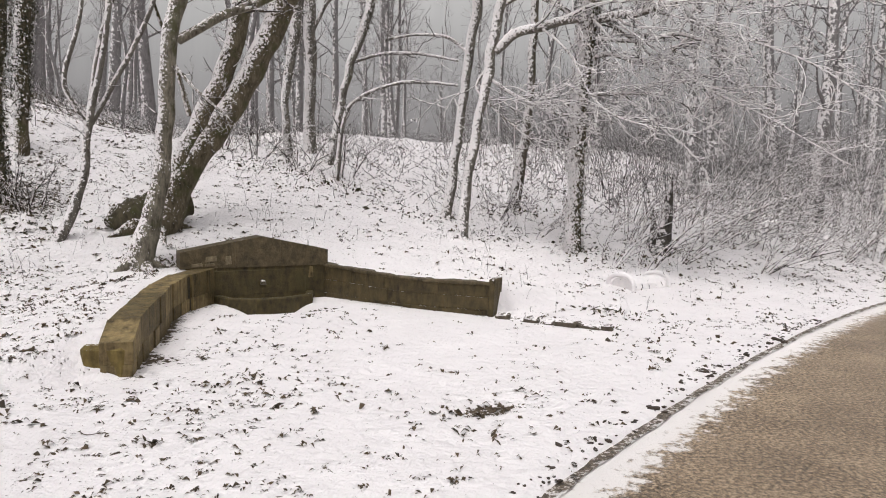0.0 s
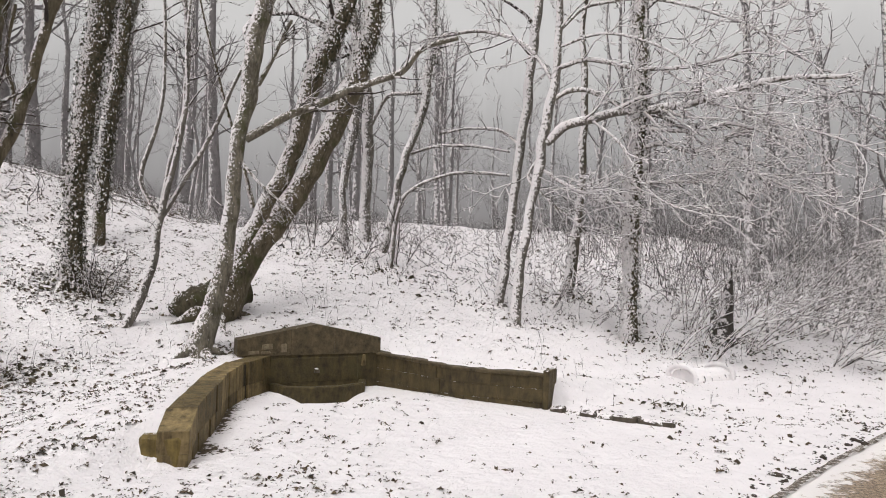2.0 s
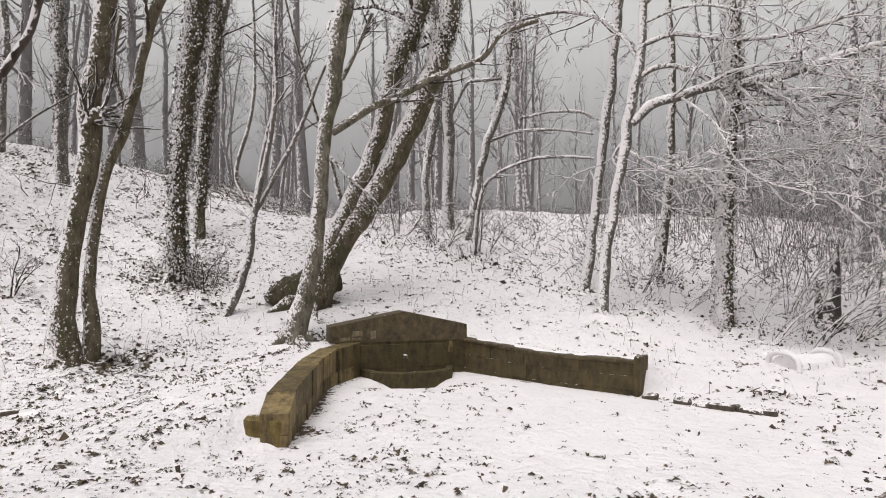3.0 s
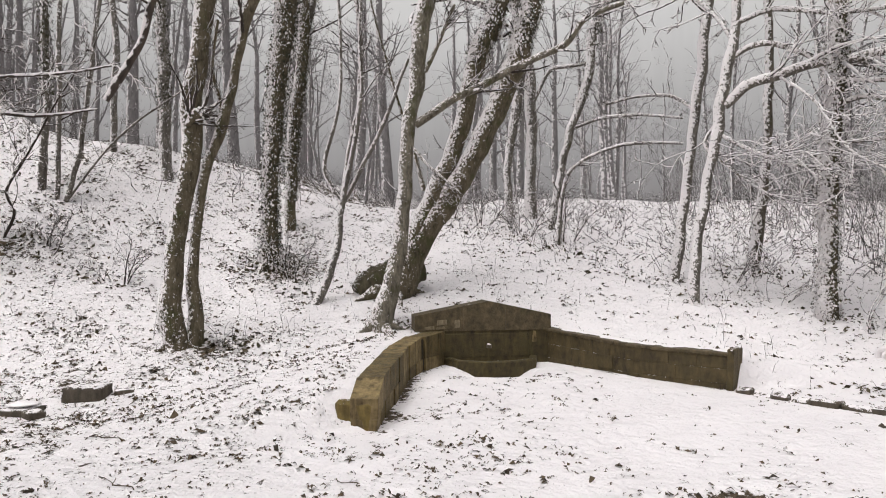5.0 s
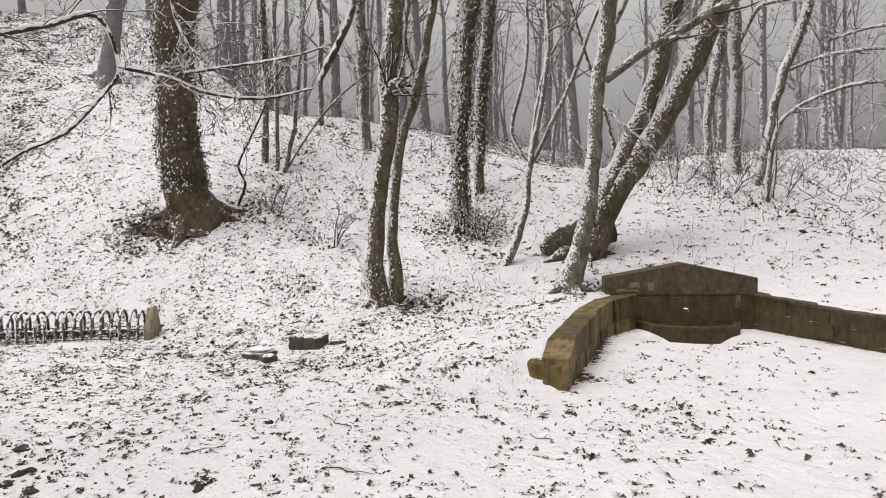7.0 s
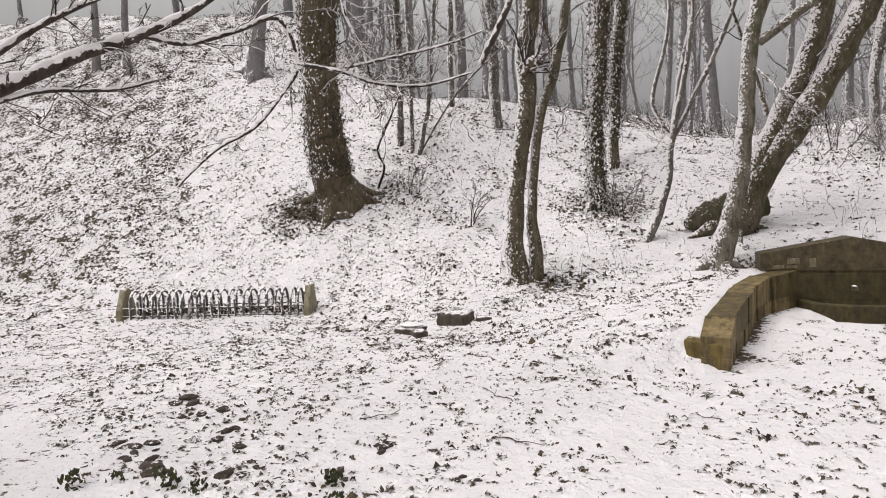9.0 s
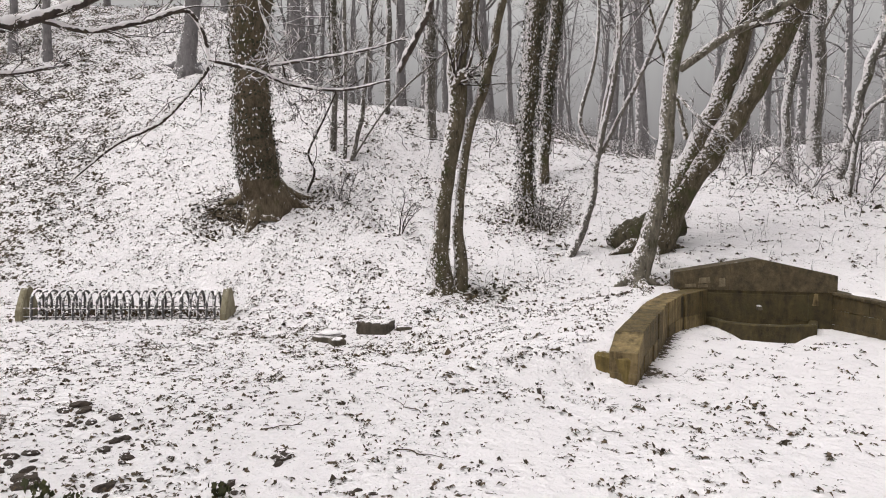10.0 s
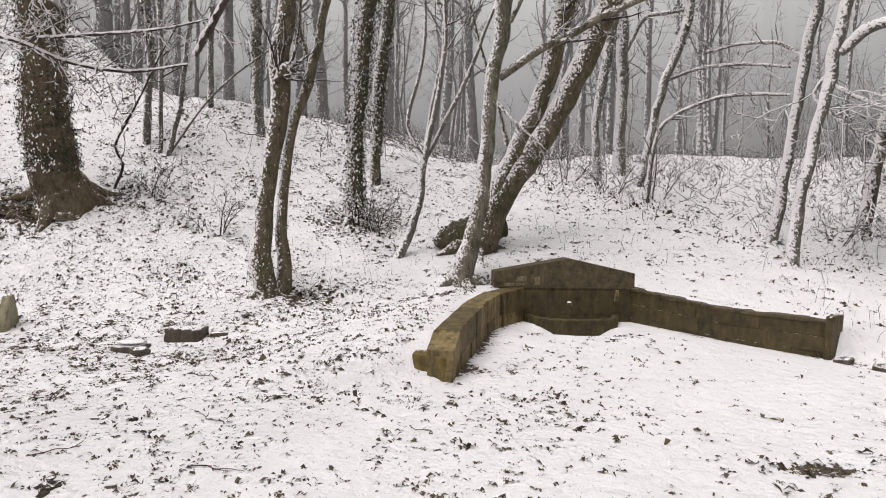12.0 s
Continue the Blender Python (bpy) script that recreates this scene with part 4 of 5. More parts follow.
tree("tall ivy-clad tree plastered with snow",
    [[(-7.75, 11.02, 1.6, 0.263), (-7.75, 11.02, 2.36, 0.18), (-7.72, 11.04, 3.54, 0.181), (-7.65, 11.09, 4.72, 0.196), (-7.58, 11.14, 5.92, 0.213), (-7.45, 11.22, 7.12, 0.232)]], bark_mat=M_MOSSY, ivy=2200, ivy_from=0.12, roots=4, crown=9, seed=4)  
tree("slim ivy-clad tree behind a larger one",
    [[(-8.47, 12.92, 2.49, 0.151), (-8.45, 12.94, 3.83, 0.139), (-8.38, 12.99, 5.19, 0.155), (-8.28, 13.05, 6.56, 0.158), (-8.19, 13.11, 7.94, 0.163)]], bark_mat=M_MOSSY, ivy=1400, ivy_from=0.2, crown=8, seed=5)  
tree("young forked tree with a curved white stem",
    [[(-6.17, 10.08, 0.92, 0.105), (-5.91, 10.23, 1.44, 0.084), (-5.76, 10.32, 2.07, 0.068), (-5.7, 10.35, 2.75, 0.063)],
     [(-5.7, 10.35, 2.72, 0.053), (-5.85, 10.27, 3.01, 0.048), (-5.99, 10.19, 3.48, 0.043), (-5.75, 10.32, 4.59, 0.038), (-5.73, 10.33, 5.65, 0.033), (-5.76, 10.31, 6.5, 0.034)],
     [(-5.7, 10.35, 2.72, 0.053), (-5.59, 10.41, 3.75, 0.053), (-5.44, 10.49, 4.6, 0.054), (-5.41, 10.5, 5.65, 0.05), (-5.47, 10.47, 6.5, 0.045)],
     [(-5.68, 10.36, 2.78, 0.048), (-5.37, 10.52, 3.43, 0.048), (-5.03, 10.68, 4.23, 0.043), (-4.67, 10.84, 5.28, 0.038)]], bark_mat=M_PALE, crown=7, seed=6, twig=1.0)  
tree("leaning tree with a long snow-covered limb beside the wall",
    [[(-4.6, 9.66, 0.58, 0.26), (-4.47, 9.72, 1.16, 0.18), (-4.3, 9.79, 2.21, 0.143), (-4.22, 9.82, 3.17, 0.13), (-4.13, 9.86, 4.13, 0.132), (-4.01, 9.91, 5.08, 0.16), (-3.91, 9.95, 6.04, 0.165)],
     [(-4.07, 9.89, 4.01, 0.086), (-3.55, 10.08, 4.35, 0.078), (-2.82, 10.3, 4.75, 0.071), (-2.1, 10.46, 5.1, 0.064), (-1.61, 10.54, 5.3, 0.060), (-1.3, 10.58, 5.7, 0.049), (-0.7, 10.63, 5.89, 0.041)],
     [(-3.92, 9.94, 4.89, 0.045), (-3.67, 10.03, 5.46, 0.04), (-3.45, 10.11, 6.03, 0.036)],
     [(-4.16, 9.85, 3.65, 0.029), (-3.72, 9.7, 3.22, 0.023), (-3.22, 9.66, 2.81, 0.014)]], bark_mat=M_GREY, roots=5, crown=8, seed=7, limbs=(1, 2, 3), ivy=300, ivy_from=0.75)  
tree("two thick mossy trunks leaning from one root",
    [[(-5.03, 10.98, 0.98, 0.43), (-4.54, 11.19, 1.96, 0.30), (-3.98, 11.40, 2.92, 0.25), (-3.39, 11.58, 3.98, 0.23), (-2.92, 11.7, 5.03, 0.246), (-2.61, 11.77, 6.08, 0.229), (-2.5, 11.79, 6.49, 0.208)],
     [(-5.0, 10.98, 1.05, 0.30), (-4.56, 11.18, 2.28, 0.24), (-4.12, 11.35, 3.25, 0.195), (-3.79, 11.46, 4.21, 0.187), (-3.48, 11.55, 5.49, 0.203), (-3.11, 11.65, 6.54, 0.209)],
     [(-4.43, 11.23, 3.04, 0.054), (-4.5, 11.2, 3.36, 0.049), (-4.58, 11.17, 3.69, 0.038)]], bark_mat=M_MOSSY, roots=5, crown=9, seed=8, ivy=900, ivy_from=0.55)  
tree("slim ivy-clad tree in the mist",
    [[(-3.93, 16.22, 2.68, 0.134), (-4.01, 16.21, 3.97, 0.105), (-3.83, 16.25, 5.43, 0.137), (-3.65, 16.29, 6.89, 0.156), (-3.52, 16.32, 8.35, 0.144)]], bark_mat=M_PALE, ivy=500, ivy_from=0.3, crown=7, seed=20)  
tree("pale snow-plastered tree in the mist",
    [[(-3.53, 16.97, 2.9, 0.201), (-3.56, 16.97, 4.34, 0.156), (-3.53, 16.97, 5.86, 0.175), (-3.64, 16.95, 7.23, 0.162), (-3.92, 16.89, 8.63, 0.15)],
     [(-3.47, 16.99, 6.0, 0.066), (-3.06, 17.06, 6.81, 0.062), (-2.49, 17.15, 6.95, 0.057), (-1.78, 17.24, 6.99, 0.045)]], bark_mat=M_PALE, crown=7, limbs=(1,), seed=21)  
tree("bowed young tree arching under snow",
    [[(-2.56, 15.18, 2.1, 0.070), (-2.48, 15.19, 2.95, 0.065), (-2.31, 15.22, 3.74, 0.056), (-1.99, 15.26, 4.05, 0.047), (-1.49, 15.31, 4.29, 0.043), (-0.76, 15.36, 4.43, 0.043), (0.29, 15.37, 4.37, 0.033)]], bark_mat=M_PALE, crown=0, limbs=(0,), seed=22)  
tree("crooked ivy-clad tree in the mist",
    [[(-2.92, 16.22, 2.55, 0.132), (-2.6, 16.28, 4.03, 0.111), (-2.39, 16.31, 5.02, 0.112), (-2.04, 16.35, 5.98, 0.121), (-1.83, 16.38, 7.24, 0.124), (-1.74, 16.39, 8.07, 0.118)],
     [(-2.32, 16.32, 5.08, 0.049), (-1.58, 16.4, 5.31, 0.044), (-0.67, 16.46, 5.33, 0.039), (0.32, 16.46, 5.18, 0.029)]], bark_mat=M_PALE, ivy=500, ivy_from=0.4, crown=7, limbs=(1,), seed=23)  
tree("pale paired tree with great snow-laden limbs",
    [[(0.36, 13.13, 0.87, 0.14), (0.47, 13.13, 2.04, 0.117), (0.66, 13.12, 3.16, 0.106), (0.86, 13.11, 4.18, 0.119), (0.95, 13.1, 4.85, 0.12), (1.12, 13.09, 5.75, 0.11), (1.21, 13.08, 6.42, 0.093), (1.24, 13.07, 7.1, 0.088)],
     [(0.95, 13.1, 4.65, 0.108), (1.33, 13.07, 4.94, 0.108), (1.85, 13.0, 5.13, 0.102), (2.45, 12.9, 5.21, 0.097), (3.03, 12.77, 5.23, 0.091), (3.75, 12.58, 5.3, 0.079), (4.58, 12.29, 5.51, 0.073), (5.32, 11.99, 5.59, 0.055), (6.11, 11.6, 5.48, 0.036)],
     [(1.14, 13.08, 5.57, 0.061), (1.44, 13.05, 5.72, 0.061), (1.86, 13.0, 5.69, 0.055), (2.36, 12.92, 5.39, 0.048), (2.83, 12.82, 4.92, 0.048), (3.74, 12.58, 4.76, 0.042), (4.41, 12.36, 4.84, 0.042), (5.3, 12.0, 4.44, 0.03)],
     [(0.84, 13.11, 4.15, 0.042), (1.31, 13.07, 3.81, 0.041), (2.03, 12.97, 3.46, 0.035), (2.81, 12.82, 3.31, 0.023)],
     [(1.19, 13.08, 6.2, 0.055), (1.86, 13.0, 6.34, 0.056), (2.76, 12.83, 6.1, 0.049), (3.76, 12.57, 6.03, 0.043), (4.75, 12.23, 6.23, 0.037)],
     [(0.89, 13.1, 4.4, 0.036), (0.62, 13.12, 3.96, 0.035), (0.88, 13.1, 3.61, 0.029), (1.41, 13.06, 3.14, 0.023), (1.72, 13.02, 2.9, 0.018)],
     [(1.85, 13.0, 5.13, 0.032), (2.35, 12.41, 4.45, 0.028), (2.73, 12.02, 3.58, 0.023), (3.26, 11.68, 3.12, 0.020), (4.11, 11.19, 2.9, 0.013)],
     [(1.24, 13.07, 6.99, 0.035), (1.92, 13.29, 7.6, 0.036), (3.28, 13.22, 7.66, 0.032), (4.81, 12.85, 7.0, 0.029), (5.93, 12.37, 5.98, 0.021)],
     [(1.12, 13.09, 5.92, 0.049), (0.6, 13.42, 6.78, 0.051), (-0.32, 13.64, 7.22, 0.046), (-1.53, 13.66, 7.11, 0.033)],
     [(1.23, 13.08, 6.65, 0.031), (2.11, 12.55, 6.7, 0.030), (3.06, 12.04, 6.2, 0.026), (3.89, 11.59, 5.37, 0.022), (4.63, 11.2, 4.46, 0.015)],
     [(3.03, 12.77, 5.23, 0.032), (3.88, 13.06, 4.79, 0.030), (4.66, 13.12, 4.13, 0.026), (5.54, 12.98, 3.96, 0.019), (6.41, 12.57, 3.94, 0.015)]], bark_mat=M_PALE, crown=8, seed=30, limbs=(1, 2, 3, 4, 5, 6, 7, 8, 9, 10), twig=1.5, droop=0.05, roots=4, spray=(13, 2.1, 0.0125))  
tree("pale straight stem of a pair of trees",
    [[(0.06, 14.12, 1.25, 0.138), (0.24, 14.11, 2.68, 0.113), (0.39, 14.11, 3.9, 0.114), (0.56, 14.1, 5.12, 0.116), (0.69, 14.1, 6.35, 0.119), (0.82, 14.09, 7.57, 0.122)],
     [(0.52, 14.1, 4.81, 0.038), (0.02, 14.12, 5.15, 0.039), (-0.59, 14.11, 5.21, 0.032), (-1.33, 14.06, 5.08, 0.026)]], bark_mat=M_PALE, crown=8, seed=31, limbs=(1,), roots=3)  
tree("dark leaning trunk at the edge of the brush",
    [[(1.62, 15.29, 1.5, 0.19), (1.76, 15.27, 2.28, 0.15), (1.9, 15.26, 3.21, 0.116), (2.0, 15.24, 4.39, 0.104), (2.06, 15.23, 6.33, 0.1)]], bark_mat=M_BARK, crown=8, seed=32, roots=3)  
tree("ivy-hung tree with snow-flecked leaves",
    [[(2.59, 12.99, 0.68, 0.211), (2.65, 12.97, 1.74, 0.164), (2.64, 12.98, 2.87, 0.188), (2.69, 12.96, 3.99, 0.19), (2.79, 12.94, 5.08, 0.181), (2.83, 12.93, 5.63, 0.171)],
     [(2.76, 12.95, 4.43, 0.06), (3.23, 12.84, 4.57, 0.054), (3.95, 12.64, 4.37, 0.048), (4.7, 12.37, 4.85, 0.036)],
     [(2.83, 12.93, 3.76, 0.036), (3.46, 12.78, 3.8, 0.036), (4.27, 12.53, 3.74, 0.024)],
     [(2.81, 12.94, 5.19, 0.028), (3.92, 12.65, 5.34, 0.028), (5.25, 12.15, 4.8, 0.024), (6.42, 11.57, 4.18, 0.021), (7.38, 10.98, 3.31, 0.015)],
     [(2.82, 12.94, 4.97, 0.024), (3.73, 12.7, 4.82, 0.024), (4.83, 12.32, 3.9, 0.021), (5.99, 11.8, 3.16, 0.018), (7.01, 11.22, 2.37, 0.011)]], bark_mat=M_MOSSY, ivy=1900, ivy_from=0.1, crown=8, seed=33, limbs=(1, 2, 3, 4), limb_mat=M_PALE, twig=1.4, droop=0.05, spray=(9, 1.9, 0.012))  
tree("broken splintered snag among brushwood",
    [[(4.48, 13.18, 0.63, 0.27), (4.53, 13.16, 1.1, 0.17), (4.6, 13.13, 1.6, 0.115), (4.64, 13.14, 1.95, 0.055), (4.66, 13.14, 2.2, 0.012)],
     [(4.4, 13.2, 0.63, 0.16), (4.36, 13.2, 1.1, 0.085), (4.3, 13.2, 1.5, 0.012)]], bark_mat=M_SNAG, crown=0, seed=34, tip=False)  
tree("ivy-wrapped tree in a clump on the slope",
    [[(-12.34, 9.62, 3.22, 0.105), (-12.28, 9.69, 4.9, 0.092), (-12.31, 9.65, 6.39, 0.087)]], bark_mat=M_PALE, ivy=500, ivy_from=0.35, crown=6, seed=40)  
tree("slim pale stem in a clump on the slope",
    [[(-11.92, 9.64, 3.01, 0.061), (-11.89, 9.67, 5.1, 0.056), (-11.92, 9.64, 6.33, 0.057)]], bark_mat=M_PALE, crown=5, seed=41)  
tree("slim leaning stem in a clump on the slope",
    [[(-11.78, 9.73, 2.94, 0.068), (-11.6, 9.93, 4.14, 0.062), (-11.5, 10.06, 5.65, 0.056), (-11.46, 10.1, 6.41, 0.057)]], bark_mat=M_PALE, crown=5, seed=42)  
tree("ivy-clad tree far up the slope",
    [[(-11.21, 11.93, 3.67, 0.161), (-11.26, 11.88, 5.55, 0.142), (-11.31, 11.84, 6.91, 0.137)]], bark_mat=M_PALE, ivy=600, ivy_from=0.3, crown=7, seed=43)  
tree("pale far trunk up the slope",
    [[(-12.59, 11.7, 4.36, 0.093), (-12.58, 11.71, 5.64, 0.086), (-12.57, 11.72, 7.06, 0.088)]], bark_mat=M_PALE, crown=6, seed=44)  
tree("thin leaning pole resting among stems",
    [[(-11.86, 9.8, 3.02, 0.027), (-11.16, 10.59, 4.47, 0.028), (-10.16, 11.55, 5.69, 0.021)]], bark_mat=M_PALE, crown=0, seed=45)  
tree("short crooked stem beside larger trees",
    [[(-8.49, 12.97, 2.52, 0.097), (-8.43, 13.01, 4.18, 0.091), (-8.29, 13.1, 5.53, 0.099), (-8.25, 13.12, 6.87, 0.102)]], bark_mat=M_PALE, crown=6, ivy=400, ivy_from=0.2, seed=46)  


# a tree beyond the view, whose boughs hang into it
BOUGHS = [[(-5.39, -1.12, 1.88, 0.092), (-5.44, -0.43, 2.18, 0.069), (-5.38, 0.41, 2.57, 0.051), (-5.29, 0.83, 2.8, 0.042), (-5.17, 1.25, 3.0, 0.038), (-5.06, 1.55, 3.17, 0.029), (-4.9, 1.89, 3.45, 0.019)],
     [(-5.44, -0.43, 2.18, 0.046), (-5.4, 0.23, 2.65, 0.028), (-5.34, 0.62, 2.99, 0.024), (-5.25, 0.99, 3.23, 0.022), (-5.09, 1.45, 3.48, 0.017)],
     [(-5.17, 1.25, 3.0, 0.021), (-5.06, 1.54, 2.96, 0.019), (-4.91, 1.87, 3.07, 0.019), (-4.77, 2.13, 3.17, 0.019), (-4.7, 2.25, 2.83, 0.016), (-4.76, 2.15, 2.61, 0.014), (-4.87, 1.95, 2.34, 0.014), (-5.0, 1.69, 2.17, 0.012), (-5.11, 1.41, 1.89, 0.007)],
     [(-4.7, 2.25, 2.83, 0.016), (-4.53, 2.52, 2.77, 0.016), (-4.37, 2.74, 2.68, 0.014), (-4.12, 3.05, 2.65, 0.012), (-3.85, 3.33, 2.74, 0.007)],
     [(-4.5, 2.56, 2.8, 0.012), (-4.26, 2.88, 2.88, 0.012), (-3.96, 3.22, 2.98, 0.009), (-3.74, 3.42, 3.08, 0.007)],
     [(-5.44, -0.43, 2.18, 0.042), (-5.42, 0.1, 2.35, 0.023), (-5.34, 0.59, 2.55, 0.016), (-5.23, 1.06, 2.6, 0.014), (-5.11, 1.42, 2.71, 0.009)],
     [(-6.2, -1.5, 4.6, 0.09), (-5.2, 0.6, 5.3, 0.075), (-4.1, 2.4, 5.2, 0.06), (-3.3, 3.27, 4.1, 0.036), (-3.36, 3.28, 3.3, 0.030), (-3.48, 3.24, 3.0, 0.030), (-3.63, 3.2, 2.76, 0.026)],
     [(-4.51, 2.54, 3.49, 0.012), (-4.49, 2.57, 3.23, 0.012), (-4.42, 2.67, 2.94, 0.012), (-4.39, 2.72, 2.72, 0.009)]]

b0 = BOUGHS[0][0]
tx, ty = b0[0] - 0.9, b0[1] - 0.5
tree("roadside tree with low snow-lined boughs", [[(tx, ty, gz(tx, ty), 0.26), (tx, ty, 1.4, 0.22), (tx + 0.1, ty + 0.1, 2.6, 0.2), (tx + 0.1, ty, 5.0, 0.17)],
     [(tx + 0.05, ty + 0.05, b0[2] - 0.5, 0.13)] + BOUGHS[0]] + BOUGHS[1:], bark_mat=M_BARK, crown=6, seed=60, limbs=(1, 2, 3, 4, 5, 6, 7, 8), twig=0.7, droop=0.03, spray=(14, 0.5, 0.004), load=1.0, limb_mat=M_BOUGH, fine_mat=M_BOUGH)

# mossy stump behind the leaning trees
LOG = [(-5.55, 10.72, 1.10, 0.20), (-5.42, 10.86, 1.22, 0.29), (-5.2, 11.02, 1.34, 0.32), (-4.9, 11.25, 1.48, 0.31), (-4.6, 11.5, 1.58, 0.28)]

lx, ly = LOG[0][0], LOG[0][1]
stump = thing("fallen_log", "rotten mossy log lying against the leaning trees", "log", (lx, ly, gz(lx, ly)))
pts, rad = spline([(x - lx, y - ly, z - gz(lx, ly), r) for x, y, z, r in LOG], 6)
rad = rad * (1 + 0.06 * np.sin(np.arange(len(rad)) * 2.1))
tb = Tubes()
pts = pts + np.stack([noise.noise_vector(Vector(q) * 4) for q in pts]) * 0.03
tb.add(np.vstack([pts[:1] + (pts[0] - pts[1]) * 0.05, pts]), np.r_[0.02, rad], 14)
piece("log_wood", tb.mesh("log_wood", M_STUMP), stump)


# ---- the woods behind ----
def wood_tree(seed, height, r0, lean):
    r_ = np.random.RandomState(seed)
    rows, p = [], np.array([0, 0, -0.4])
    n = 7
    for k in range(n):
        u = k / (n - 1)
        rows.append((*p, r0 * (1.15 - 0.85 * u) * (1.25 if k == 0 else 1)))
        p = p + np.array([lean[0] * height / n, lean[1] * height / n, height / n]) + r_.normal(scale=0.10, size=3) * [1, 1, 0]
    pts, rad = spline(rows, 3)
    t_ = new("tree")
    tb = Tubes()
    tb.add(pts, rad, 7)
    piece("trunk", tb.mesh("trunk", M_HAZE_BARK), t_)
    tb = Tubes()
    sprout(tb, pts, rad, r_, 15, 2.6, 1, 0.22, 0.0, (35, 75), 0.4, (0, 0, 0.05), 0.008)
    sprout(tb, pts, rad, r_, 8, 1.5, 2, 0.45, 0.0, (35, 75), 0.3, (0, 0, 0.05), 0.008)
    tagged(piece("crown", tb.mesh("crown", M_HAZE_BARK), t_), kind="stuff")
    return t_


rng = np.random.RandomState(77)
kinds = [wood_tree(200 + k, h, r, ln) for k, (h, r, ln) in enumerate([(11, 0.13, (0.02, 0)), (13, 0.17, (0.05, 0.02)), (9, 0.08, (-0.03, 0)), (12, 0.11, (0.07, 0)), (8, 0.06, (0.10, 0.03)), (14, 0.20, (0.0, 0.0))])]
spots = []
for tries in range(6000):
    if len(spots) > 115:
        break
    yaw, d = rng.uniform(-46, 88), 18.5 + 22 * rng.random_sample() ** 1.1
    x, y = -d * math.sin(radians(yaw)), d * math.cos(radians(yaw))
    if road_dist(np.array(x), y) > -2.5 or (x < -15 and y < 3) or (yaw < 2 and rng.random_sample() < 0.5) or (yaw > 30 and d < 20.5) or (yaw > 56 and rng.random_sample() < 0.85):
        continue
    if any(math.hypot(x - a, y - b) < 0.9 for a, b in spots):
        continue
    spots.append((x, y))
used = set()
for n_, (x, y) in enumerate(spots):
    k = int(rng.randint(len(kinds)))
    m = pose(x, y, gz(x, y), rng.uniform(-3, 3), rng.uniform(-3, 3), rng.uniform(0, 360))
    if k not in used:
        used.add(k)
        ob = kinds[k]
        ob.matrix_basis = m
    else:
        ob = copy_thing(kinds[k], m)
    tagged(ob, "bare tree with haze-paled bark standing in the misty woods", "tree", "trees of the misty woods")


# ---- brushwood ----
def shrub(label, x, y, height, stems, seed, arch=(0.35, 0.0), mat=None, twig=1.0):
    r_ = np.random.RandomState(seed)
    s_ = thing("shrub", label, "shrub", (x, y, gz(x, y)), 0, "brushwood at the wood's edge")
    fine = Tubes()
    for k in range(stems):
        a = r_.uniform(0, 2 * math.pi)
        d = np.array([math.cos(a) * 0.45 + arch[0] * r_.uniform(0.4, 1.4), math.sin(a) * 0.35 + arch[1], 1.0])
        p = np.array([math.cos(a) * 0.14, math.sin(a) * 0.14, -0.12])
        rows, r0 = [], r_.uniform(0.012, 0.026)
        h = height * r_.uniform(0.6, 1.1)
        for q in range(6):
            rows.append((*p, r0 * (1 - 0.15 * q)))
            d = d / np.linalg.norm(d) + r_.normal(scale=0.12, size=3) + np.array([arch[0] * 0.10 * q, arch[1] * 0.10 * q, -0.05 * q])
            p = p + d / np.linalg.norm(d) * h / 5
        pts, rad = spline(rows, 4)
        main = Tubes()
        main.add(pts, rad, 5)
        piece("stem", main.mesh("stem", M_TWIG), s_)
        sprout(fine, pts, rad, r_, int(9 * twig), height * 0.36, 1, 0.2, 0.03, (25, 60), 0.6, (arch[0] * 0.3, 0, 0), 0.0065)
    tagged(piece("crown", fine.mesh("crown", mat or M_TWIG_WHITE), s_), kind="stuff")
    return s_


for k, (x, y, h, n_, a) in enumerate([(3.2, 12.3, 1.9, 5, 0.5), (3.87, 12.3, 2.4, 7, 0.7), (4.85, 12.85, 3.2, 8, 0.9), (6.2, 12.6, 2.2, 8, 0.6), (6.5, 14.2, 3.4, 9, 0.6),
                                      (7.8, 13.9, 3.0, 9, 0.7), (8.8, 14.1, 3.0, 9, 0.5), (9.7, 14.3, 3.2, 9, 0.4), (1.9, 13.6, 1.3, 4, 0.4), (1.2, 14.6, 1.2, 4, 0.2),
                                      (5.8, 14.0, 3.2, 9, 0.6), (4.05, 13.7, 2.6, 7, 0.5), (11.0, 15.5, 3.4, 9, 0.3), (12.5, 17.0, 3.6, 9, 0.2), (7.2, 15.6, 3.8, 9, 0.4), (9.4, 16.4, 3.8, 9, 0.2)]):
    shrub("leafless arching shrub with snow along its twigs", x, y, h, n_, 300 + k, (a, -0.15), M_TWIG, 0.6)
for k, (x, y, h, n_) in enumerate([(-7.3, 11.0, 1.2, 5), (-7.0, 10.9, 0.9, 5), (-10.6, 8.3, 1.1, 4), (-9.2, 8.6, 0.9, 4), (-4.6, 15.8, 1.6, 6), (-3.4, 15.4, 1.4, 6), (-2.4, 15.6, 1.5, 6), (-5.6, 16.2, 1.4, 5)]):
    shrub("low leafless shrub poking through the snow", x, y, h, n_, 340 + k, (0.1, 0.0), M_TWIG)


